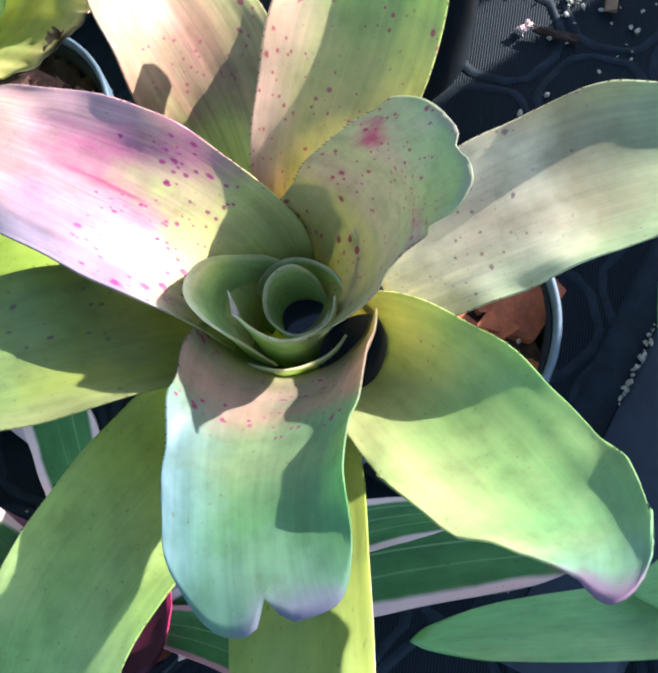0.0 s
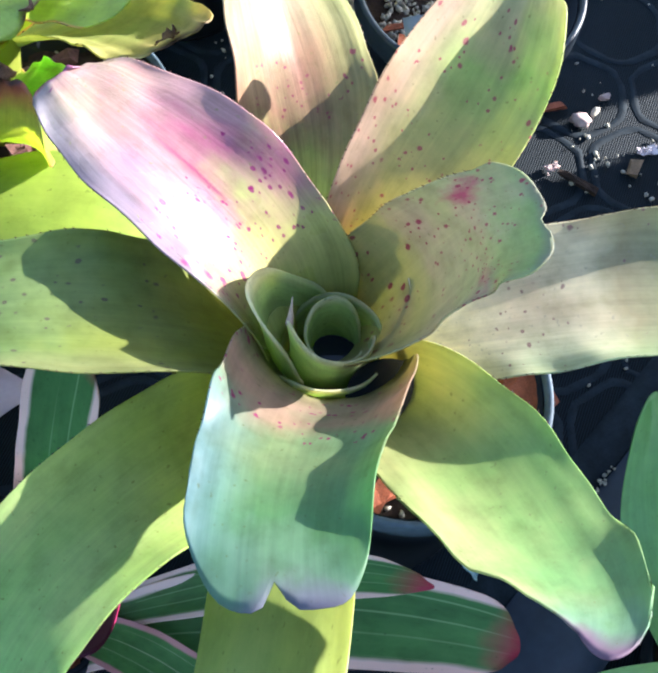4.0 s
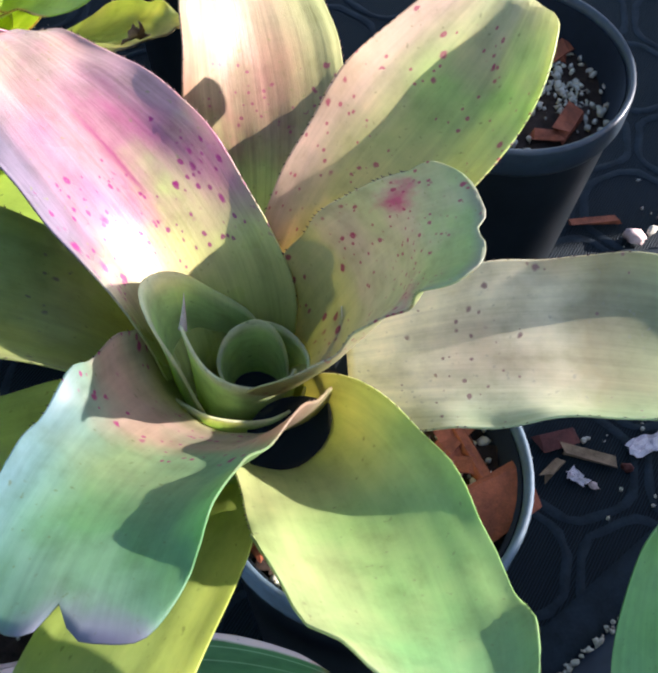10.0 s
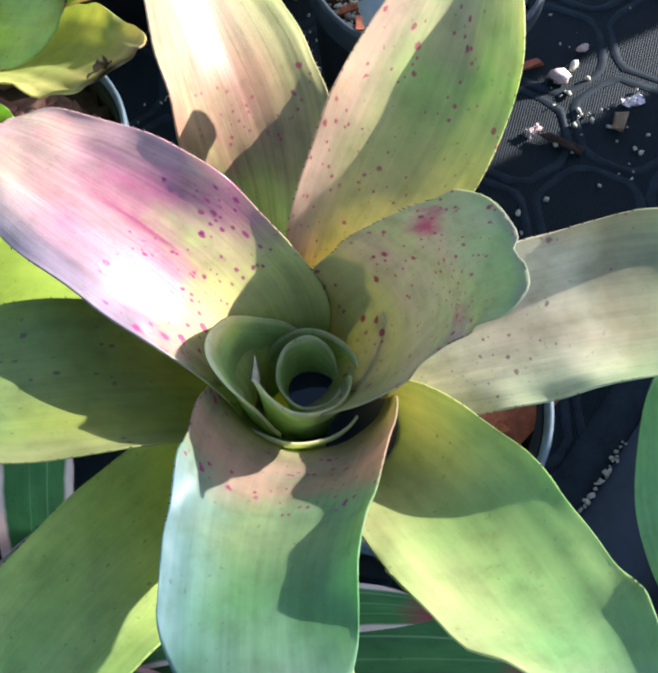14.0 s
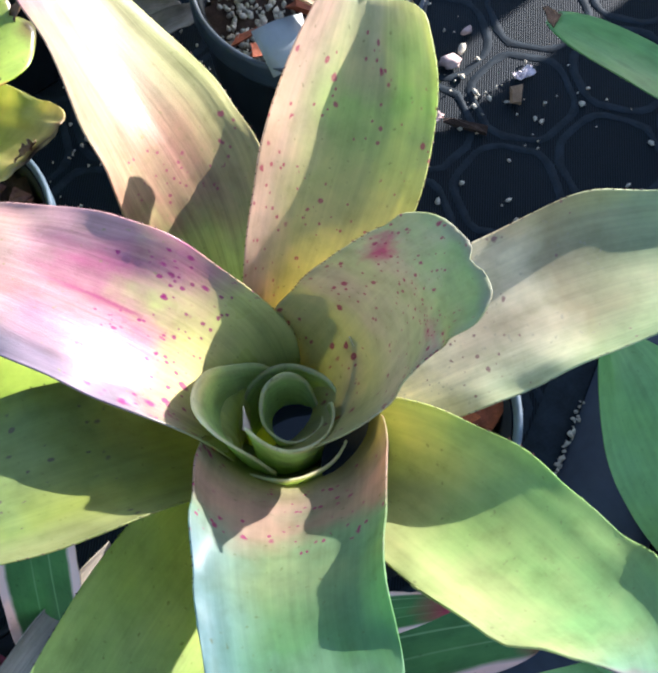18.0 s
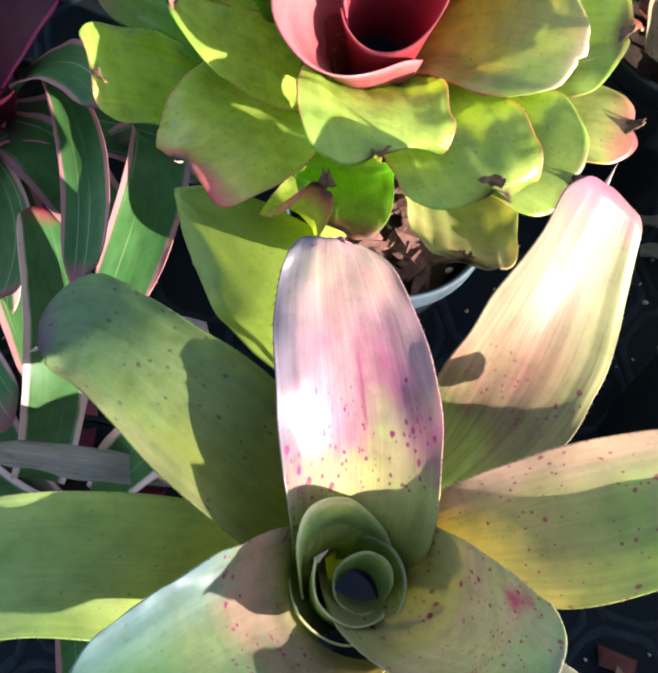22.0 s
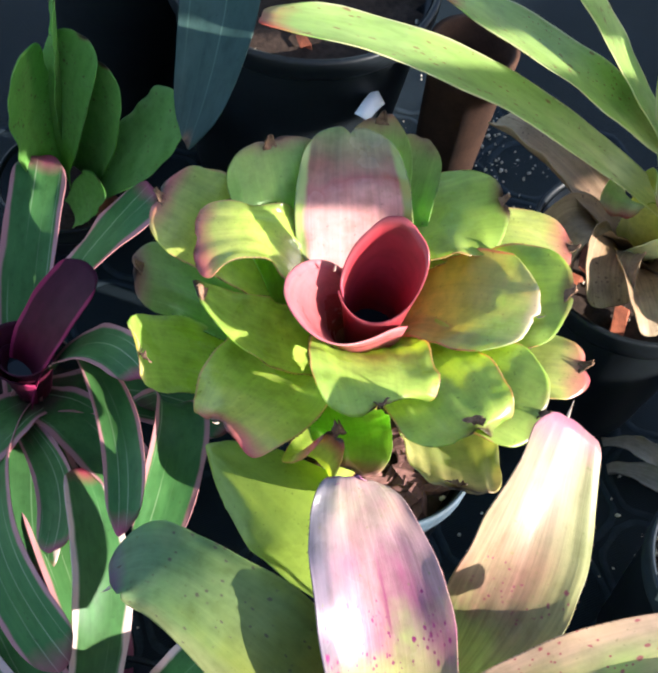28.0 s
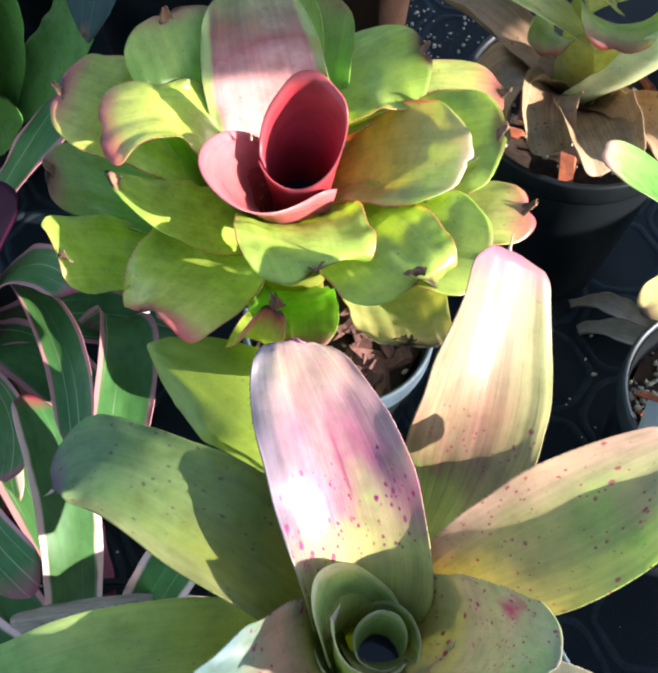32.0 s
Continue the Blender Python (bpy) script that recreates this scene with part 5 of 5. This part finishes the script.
for thing, p0, p1, p2, p3, w, m in (
        (E, (-0.14, -0.045, 0.045), (-0.19, -0.045, 0.066), (-0.25, -0.02, 0.076), (-0.33, 0.03, 0.06), 0.046, VARI),
        (E, (-0.14, -0.05, 0.045), (-0.2, -0.075, 0.07), (-0.26, -0.055, 0.07), (-0.33, -0.02, 0.05), 0.046, VARI_W),
        (D, (-0.325, 0.1, 0.05), (-0.31, 0.08, 0.06), (-0.28, 0.045, 0.06), (-0.242, 0.012, 0.04), 0.046, VARI_W),
        (D, (-0.325, 0.105, 0.05), (-0.3, 0.11, 0.07), (-0.26, 0.11, 0.07), (-0.21, 0.09, 0.05), 0.045, VARI),
        (D, (-0.325, 0.1, 0.045), (-0.29, 0.07, 0.05), (-0.24, 0.045, 0.05), (-0.185, 0.01, 0.03), 0.045, VARI),
        (D, (-0.325, 0.11, 0.05), (-0.29, 0.14, 0.07), (-0.25, 0.16, 0.07), (-0.21, 0.175, 0.05), 0.045, VARI)):
    keep(leaf(thing, (p0, p1, p2, p3, w, 0.7, 0.8, 0.6, 0.3, 0.0, 0.0), m, seed=int(w * 1000 + p3[0] * 400)), thing)

Q = tagged(new("bromeliad"), "bromeliad with plain fresh green leaves", "plant")
Q.location = (0.215, -0.11, 0.04)
keep(leaf(Q, ((0.212, -0.132, 0.05), (0.154, -0.156, 0.075), (0.092, -0.125, 0.095), (0.002, -0.107, 0.12), 0.034, 0.7, 0.425, 0.57, 0.23, 0.028, 0.125), QGREEN, seed=340, wave=0.05), Q)
keep(leaf(Q, (((0.2139, -0.1203, 0.0496), (0.1919, -0.0908, 0.0697), (0.1845, -0.0552, 0.0848), (0.1857, -0.018, 0.0967), (0.1834, 0.0207, 0.1037)), (0.037, 0.065, 0.06, 0.026), (0.38, 0.08, 0.454), (0.035, 0.406, -0.381), 0.16, -0.187), QGREEN, seed=341, wave=0.03), Q)
keep(leaf(Q, (((0.216, -0.1111, 0.0621), (0.1895, -0.1189, 0.0795), (0.1615, -0.1232, 0.0908), (0.132, -0.1254, 0.0999), (0.0965, -0.1184, 0.11)), (0.024, 0.029, 0.033, 0.012), (0.306, 0.175, 0.258), (0.015, -0.08, 0.283), 0.176, 0.104), QGREEN, seed=342, wave=0.03), Q)
for k in range(4):
    a = -1.2 + k * 0.85
    o = Vector((math.cos(a), math.sin(a), 0))
    c = Vector((0.215, -0.11, 0.05))
    keep(leaf(Q, (c, c + o * 0.04 + Vector((0, 0, 0.05)), c + o * 0.1 + Vector((0, 0, 0.06)), c + o * 0.16 + Vector((0, 0, 0.03)), 0.045, 0.7, 0.7, 0.6, 0.3, 0.0, 0.0), QGREEN, "", seed=140 + k), Q)

K = tagged(new("bromeliad"), "tall bromeliad with long arching strap leaves over dry sheaths", "plant")
K.location = (-0.04, 0.402, 0.14)
keep(leaf(K, ((-0.042, 0.375, 0.237), (-0.110, 0.328, 0.301), (-0.173, 0.283, 0.359), (-0.234, 0.211, 0.377), 0.039, 0.731, 0.664, 0.492, 0.223, 0.149, -0.174), STRAP, seed=322, wave=0.05), K)
keep(leaf(K, ((-0.039, 0.399, 0.250), (-0.083, 0.374, 0.296), (-0.136, 0.344, 0.331), (-0.194, 0.313, 0.357), 0.045, 0.693, 0.826, 0.562, 0.209, 0.178, -0.233), STRAP, seed=323, wave=0.05), K)
keep(leaf(K, ((-0.037, 0.403, 0.243), (-0.076, 0.385, 0.285), (-0.108, 0.375, 0.334), (-0.145, 0.357, 0.374), 0.037, 0.689, 0.865, 0.392, 0.186, -0.097, -0.040), STRAP, seed=324, wave=0.05), K)
keep(leaf(K, ((-0.028, 0.407, 0.249), (-0.051, 0.407, 0.298), (-0.054, 0.418, 0.349), (-0.040, 0.436, 0.398), 0.080, 0.723, 0.849, 0.525, 0.181, 0.075, 0.025), STRAP, seed=325, wave=0.05), K)
for k, (p1, p2, p3, w, m) in enumerate((
        ((-0.056, 0.388, 0.215), (-0.064, 0.372, 0.252), (-0.057, 0.354, 0.232), 0.036, KCUP),
        ((-0.036, 0.390, 0.235), (-0.030, 0.370, 0.280), (-0.024, 0.348, 0.258), 0.056, KCUP),
        ((-0.002, 0.392, 0.215), (0.022, 0.374, 0.262), (0.034, 0.37, 0.31), 0.075, PALE),
        ((-0.090, 0.395, 0.200), (-0.130, 0.405, 0.208), (-0.172, 0.415, 0.190), 0.044, DRY),
        ((-0.085, 0.380, 0.205), (-0.095, 0.355, 0.200), (-0.066, 0.338, 0.168), 0.046, DRY),
        ((-0.058, 0.372, 0.200), (-0.058, 0.348, 0.205), (-0.034, 0.332, 0.182), 0.044, DRY),
        ((-0.028, 0.365, 0.195), (-0.015, 0.345, 0.205), (0.004, 0.330, 0.190), 0.056, DRY),
        ((0.000, 0.380, 0.195), (0.020, 0.360, 0.205), (0.036, 0.350, 0.190), 0.046, DRY))):
    keep(leaf(K, (Vector((-0.04, 0.398, 0.158)), p1, p2, p3, w, 0.8, 0.8, 1.0, 0.9 if m is not DRY else 1.3, 0.0, 0.2 * (k % 3 - 1)), m, "dry brown curled sheath" if m is DRY else "", 0.06, 0.12 if m is DRY else 0.04, 150 + k, corr=0.04 if m is DRY else 0.006), K)

G = tagged(new("bromeliad"), "bromeliad with plain broad green leaves in shade", "plant")
G.location = (-0.45, 0.27, 0.04)
keep(leaf(G, ((-0.449, 0.26, 0.052), (-0.458, 0.253, 0.097), (-0.464, 0.249, 0.141), (-0.46, 0.256, 0.184), 0.066, 0.709, 0.85, 0.601, 0.114, 0.026, -0.014), FERNY, seed=310, wave=0.05), G)
keep(leaf(G, ((-0.451, 0.269, 0.053), (-0.452, 0.27, 0.101), (-0.448, 0.28, 0.145), (-0.446, 0.299, 0.181), 0.054, 0.7, 0.908, 0.649, 0.123, 0.095, -0.095), FERNY, seed=311, wave=0.05), G)
keep(leaf(G, ((-0.438, 0.28, 0.051), (-0.431, 0.29, 0.088), (-0.428, 0.298, 0.124), (-0.432, 0.303, 0.159), 0.057, 0.7, 0.852, 0.581, 0.171, -0.012, -0.035), FERNY, seed=312, wave=0.05), G)
keep(leaf(G, ((-0.429, 0.269, 0.052), (-0.405, 0.286, 0.082), (-0.385, 0.305, 0.11), (-0.38, 0.327, 0.142), 0.066, 0.702, 0.884, 0.584, 0.057, 0.046, -0.117), FERNY, seed=313, wave=0.05), G)
keep(leaf(G, ((-0.421, 0.247, 0.048), (-0.416, 0.252, 0.061), (-0.408, 0.259, 0.071), (-0.409, 0.265, 0.084), 0.041, 0.683, 0.856, 0.572, 0.158, -0.01, -0.082), FERNY, seed=314, wave=0.05), G)
keep(leaf(G, ((-0.461, 0.29, 0.051), (-0.463, 0.291, 0.108), (-0.464, 0.291, 0.162), (-0.46, 0.291, 0.215), 0.055, 0.7, 0.85, 0.603, 0.212, -0.002, 0.002), FERNY, seed=315, wave=0.05), G)

H = tagged(new("bromeliad"), "plant with a dark bluish hanging leaf", "plant")
H.location = (-0.36, 0.45, 0.18)
keep(leaf(H, ((-0.363, 0.360, 0.363), (-0.331, 0.317, 0.334), (-0.299, 0.276, 0.293), (-0.284, 0.218, 0.247), 0.048, 0.700, 0.377, 0.560, 0.169, 0.019, -0.071), BLUISH, seed=313, wave=0.05), H)
for k in range(5):
    a = 0.4 + k * 1.1
    o = Vector((math.cos(a), math.sin(a), 0))
    c = Vector((-0.36, 0.45, 0.18))
    keep(leaf(H, (c, c + o * 0.02 + Vector((0, 0, 0.1)), c + o * 0.08 + Vector((0, 0, 0.16)), c + o * 0.16 + Vector((0, 0, 0.14)), 0.046, 0.7, 0.6, 0.5, 0.2, 0.0, 0.0), BLUISH, "", seed=170 + k), H)
keep(leaf(H, ((-0.36, 0.45, 0.18), (-0.36, 0.43, 0.27), (-0.362, 0.4, 0.34), (-0.363, 0.36, 0.363), 0.03, 0.7, 1.6, 0.5, 0.5, 0.0, 0.0), BLUISH, "", seed=181, tipr=0.02), H)
M = tagged(new("bromeliad"), "small green bromeliad with pink-white leaf tips", "plant")
M.location = (0.1, 0.36, 0.02)
for k, (p3, p2) in enumerate((((-0.002, 0.283, 0.25), (0.035, 0.3, 0.235)), ((0.05, 0.238, 0.2), (0.072, 0.272, 0.2)), ((0.16, 0.33, 0.11), (0.14, 0.345, 0.15)))):
    keep(leaf(M, ((0.1, 0.36, 0.03), (0.09, 0.34, 0.14), p2, p3, 0.032 if k == 1 else 0.045, 0.6, 0.75, 0.7, 0.3, 0.0, 0.0), N_YELLOW if k == 1 else M_GREEN, "", seed=190 + k), M)

# ---- loose bits ----
for x, y, size, m in ((0.222, 0.2548, 2.0, stone), (0.2352, 0.2625, 1.3, perlite), (0.245, 0.274, 1.1, stone), (0.2004, 0.0957, 1.0, dark_bark), (0.1803, 0.0844, 0.8, stone)):
    ob = part("pebble", chip(rng, 0.008 * size, 0.7, 2), m)
    ob.location = (x, y, 0.003 * size)
    ob.rotation_euler = (0.2, 0.1, size * 3)
    tagged(ob, "small pebble lying on the black cloth", "pebble", group="pebbles on the cloth")
for x, y, turn, lx, ly, m, word in ((0.1613, 0.1095, 21, 0.025, 0.011, dark_bark, "dark red"), (0.1796, 0.1012, -11, 0.027, 0.008, tan_bark, "tan"), (0.1989, 0.2671, 8, 0.03, 0.005, bark, "red-brown"), (0.2102, 0.208, -35, 0.022, 0.005, soil, "dark brown"), (0.2509, 0.2153, 60, 0.012, 0.007, tan_bark, "tan"), (0.158, 0.092, 50, 0.012, 0.004, tan_bark, "tan")):
    ob = part("bark_chip", plank(rng, lx, ly, 0.0028), m, smooth=False)
    ob.matrix_world = pose(x, y, 0.0045, 4, 3, turn)
    tagged(ob, word + " bark chip lying on the black cloth", "bark chip", group="bark chips on the cloth")
grit = [(0.149 + 0.0366 * q + rng.gauss(0, 0.0008), -0.0225 + 0.033 * q + rng.gauss(0, 0.0008), 0.003, rng.uniform(0.4, 0.85)) for q in [k * 0.028 for k in range(42)] if rng.random() < 0.75]
for cx, cy, sp, n in ((0.225, 0.225, 0.012, 14), (0.254, 0.205, 0.014, 16), (0.24, 0.1, 0.03, 22), (0.18, 0.12, 0.03, 16), (0.03, 0.3, 0.05, 40), (-0.02, 0.27, 0.03, 26), (0.1, 0.33, 0.03, 22), (-0.2, 0.5, 0.08, 70), (-0.21, 0.42, 0.03, 40), (0.19, -0.03, 0.02, 18), (0.07, -0.12, 0.05, 16), (-0.2, -0.06, 0.05, 20), (-0.25, 0.0, 0.05, 24), (-0.4, 0.4, 0.06, 40), (0.23, 0.3, 0.06, 30), (0.29, 0.16, 0.05, 24), (-0.22, 0.05, 0.03, 16), (-0.21, 0.57, 0.04, 130), (-0.15, 0.5, 0.035, 80)):
    for k in range(n):
        grit.append((cx + rng.gauss(0, sp), cy + rng.gauss(0, sp), 0.002, rng.uniform(0.2, 0.7) if rng.random() < 0.7 else rng.uniform(0.7, 1.0)))
tagged(part("perlite_grit", lumps(grit, PERL_MESHES), perlite), "spilled white perlite grit on the cloth", "grit", kind="stuff")


def tag(label, pts, mat=None):
    """A thin bent plant label from its four corners."""
    bm = bmesh.new()
    a, b, c, d = map(Vector, pts)
    rows = [[bm.verts.new(a.lerp(b, q).lerp(d.lerp(c, q), w) + Vector((0, 0, 0.002 * math.sin(q * 3.14)))) for w in (0, 0.5, 1)] for q in (0, 0.25, 0.5, 0.75, 1)]
    for r0, r1 in zip(rows, rows[1:]):
        for k in range(2):
            bm.faces.new((r0[k], r0[k + 1], r1[k + 1], r1[k]))
    return tagged(thicken(part("plant_label", bm, mat or white_tag), 0.0008), label, "plant label", group="plant labels")


tag("white plastic plant label stuck in the large pot", ((-0.302, 0.381, 0.170), (-0.298, 0.428, 0.174), (-0.291, 0.424, 0.172), (-0.293, 0.398, 0.168)))
tag("white plastic plant label leaning on a pot", ((-0.268, 0.393, 0.150), (-0.271, 0.425, 0.152), (-0.258, 0.420, 0.146), (-0.258, 0.398, 0.145)))
tag("white plastic plant label beside the rosette", ((-0.119, 0.137, 0.172), (-0.110, 0.134, 0.171), (-0.094, 0.120, 0.164), (-0.099, 0.121, 0.163)))


def crumpled(corners, rough, seed):
    """A crumpled scrap of film between four corners."""
    rng = random.Random(seed)
    bm = bmesh.new()
    a, b, c, d = map(Vector, corners)
    rows = [[bm.verts.new(a.lerp(b, q / 7).lerp(d.lerp(c, q / 7), w / 5) + Vector([rng.uniform(-1, 1) * rough for _ in range(3)])) for w in range(6)] for q in range(8)]
    for r0, r1 in zip(rows, rows[1:]):
        for k in range(5):
            bm.faces.new((r0[k], r0[k + 1], r1[k + 1], r1[k]))
    return bm


scrap_white = plain("white_film_scrap", (0.5, 0.42, 0.42), 0.25, 0.6, 0.4, 160, 0.3)
for x, y, turn, size, m, word in ((0.213, 0.11, 0.3, 0.011, scrap_white, "white"), (0.172, 0.088, -0.7, 0.006, scrap_white, "white"), (0.196, 0.22, 0.4, 0.005, stone, "pink"), (0.264, 0.228, 0.2, 0.007, scrap_white, "white")):
    o, p = Vector((math.cos(turn), math.sin(turn), 0)) * size, Vector((-math.sin(turn), math.cos(turn), 0)) * size * 0.5
    c = Vector((x, y, 0.004))
    tagged(thicken(part("plastic_film", crumpled((c - o - p, c + o - p, c + o + p, c - o + p), 0.0014, int(x * 999)), m, smooth=False), 0.0003), "crumpled scrap of " + word + " film on the cloth", "plastic", group="film scraps")
tagged(thicken(part("plastic_film", crumpled(((0.052, -0.056, 0.162), (0.064, -0.072, 0.15), (0.072, -0.062, 0.146), (0.062, -0.048, 0.158)), 0.0016, 77), plain("clear_blue_film", (0.1, 0.17, 0.19), 0.15, 0.6, 0.3, 120, 0.1), smooth=False), 0.0003), "crumpled clear blue plastic film under the leaf", "plastic")
tag("cloudy plastic label leaning on the pot rim", ((0.074, 0.212, 0.166), (0.101, 0.212, 0.166), (0.098, 0.192, 0.153), (0.077, 0.192, 0.152)), plain("cloudy_plastic", (0.2, 0.22, 0.22), 0.35, 0.5, 0.12, 60, 0.08))
tag("pale label lying under the striped leaves", ((-0.181, 0.094, 0.012), (-0.158, 0.106, 0.014), (-0.135, 0.090, 0.012), (-0.166, 0.072, 0.010)), plain("lilac_card", (0.5, 0.42, 0.45), 0.6, 0.3, 0.1, 60, 0.1))
dry = tagged(new("dry_leaf"), "withered grey-brown leaf lying over the striped plant", "leaf")
dry.location = (-0.13, -0.02, 0.1)
keep(leaf(dry, ((-0.075, 0.011, 0.128), (-0.108, -0.007, 0.137), (-0.137, -0.024, 0.126), (-0.178, -0.045, 0.1), 0.019, 0.6, 0.6, 1.3, 0.9, 0.2, 0.7), DRYGREY, "", 0.0, 0.25, 201, name="blade", corr=0.05), dry)

stalk = tagged(new("dry_stalk"), "dry orange-brown stalk lying over the perlite pot", "stalk")
stalk.location = (0.1, 0.22, 0.16)
keep(leaf(stalk, ((0.07, 0.26, 0.162), (0.08, 0.24, 0.176), (0.092, 0.222, 0.18), (0.112, 0.208, 0.168), 0.012, 0.9, 0.8, 1.5, 1.4, 0.0, 0.3), DRY, "", 0.0, 0.1, 211, name="stem"), stalk)
keep(leaf(stalk, ((0.092, 0.222, 0.178), (0.1, 0.235, 0.19), (0.106, 0.25, 0.188), (0.108, 0.27, 0.175), 0.009, 0.9, 0.8, 1.5, 1.4, 0.0, 0.3), DRY, "", 0.0, 0.1, 212, name="side_stem"), stalk)
for k, (x, y) in enumerate(((0.041, 0.371), (0.055, 0.352))):
    fallen = tagged(new("dry_leaf"), "curled brown leaf fallen on the black cloth", "leaf", group="fallen leaves")
    fallen.location = (x, y, 0.0)
    keep(leaf(fallen, ((x - 0.03, y - 0.01, 0.004), (x - 0.01, y + 0.006, 0.014), (x + 0.012, y - 0.004, 0.014), (x + 0.036, y + 0.012 * k, 0.006), 0.022, 0.5, 0.4, 1.1, 0.8, 0.2, -0.3), DRYGREY, "", 0.0, 0.15, 220 + k, name="blade"), fallen)
P = tagged(new("bromeliad"), "green strap-leaved bromeliad with scorched leaf tips", "plant")
P.location = (0.36, 0.02, 0.05)
pot(0.36, 0.02, 0.05, 0.05, "low black pot at the edge of the bed", 10, 6, black)
for k, (p1, p2, p3) in enumerate((((0.32, 0.06, 0.11), (0.265, 0.12, 0.14), (0.225, 0.176, 0.14)), ((0.4, 0.06, 0.1), (0.43, 0.12, 0.12), (0.45, 0.17, 0.1)), ((0.4, -0.02, 0.1), (0.45, -0.05, 0.12), (0.5, -0.07, 0.1)))):
    keep(leaf(P, ((0.36, 0.02, 0.055), p1, p2, p3, 0.03, 0.7, 0.8, 0.6, 0.3, 0.0, 0.0), QGREEN, "", 0.05, 0.05, 230 + k), P)
    if k == 0:
        keep(thicken(part("scorched_tip", dry_tip(p3, Vector(p3) - Vector(p2), 0.008, 7), SCORCH, P, "scorched curled leaf tip"), 0.0005), P)

# ---- timber arms out of view, added only to throw the straight shade ----
batten_mat = plain("grey_timber", (0.3, 0.28, 0.25), 0.7, 0.3, 0.3, 20, 0.4)


def shade_batten(offset, width):
    """An added, unseen flat timber arm reaching in from the board wall; offset: how far its edge lies north-west of the
    shade line.
    """
    along = Vector((0.793, 0.609, 0)).normalized()
    across = Vector((-along.y, along.x, 0))
    at = Vector((-0.1612, 0.2376, 0.276)) + TO_SUN * 0.9 + across * offset
    bm = bmesh.new()
    bmesh.ops.create_cube(bm, size=1)
    for v in bm.verts:
        reach = (0.93 - at.x + across.x * -width * (v.co.y + 0.5)) / along.x
        v.co = at + along * (reach if v.co.x > 0 else -0.2) + across * (v.co.y + 0.5) * width + Vector((0, 0, v.co.z * 0.012))
    bmesh.ops.bevel(bm, geom=list(bm.edges), offset=0.002, segments=1)
    return tagged(part("unseen_shade_arm", bm, batten_mat, smooth=False), "unseen grey timber arm added to throw the straight shade", "timber", kind="structure")


# ---- a low board wall added to the east as a sun block, out of view, with a gap that lets one strip of sun reach the cloth ----
def shade_wall(y0, y1, height):
    bm = bmesh.new()
    bmesh.ops.create_cube(bm, size=1)
    for v in bm.verts:
        v.co = Vector((0.915 + v.co.x * 0.02, y0 + (v.co.y + 0.5) * (y1 - y0), (v.co.z + 0.5) * height))
    bmesh.ops.bevel(bm, geom=list(bm.edges), offset=0.003, segments=1)
    return tagged(part("unseen_wall_east", bm, batten_mat, smooth=False), "unseen low grey board wall added to shade the cloth and leaves", "wall", kind="structure")


shade_wall(-1.6, 0.2, 0.5)
shade_wall(0.2, 0.4025, 0.45)
shade_wall(0.449, 1.8, 0.45)
shade_batten(0.0, 0.1)
shade_batten(0.14, 0.16)
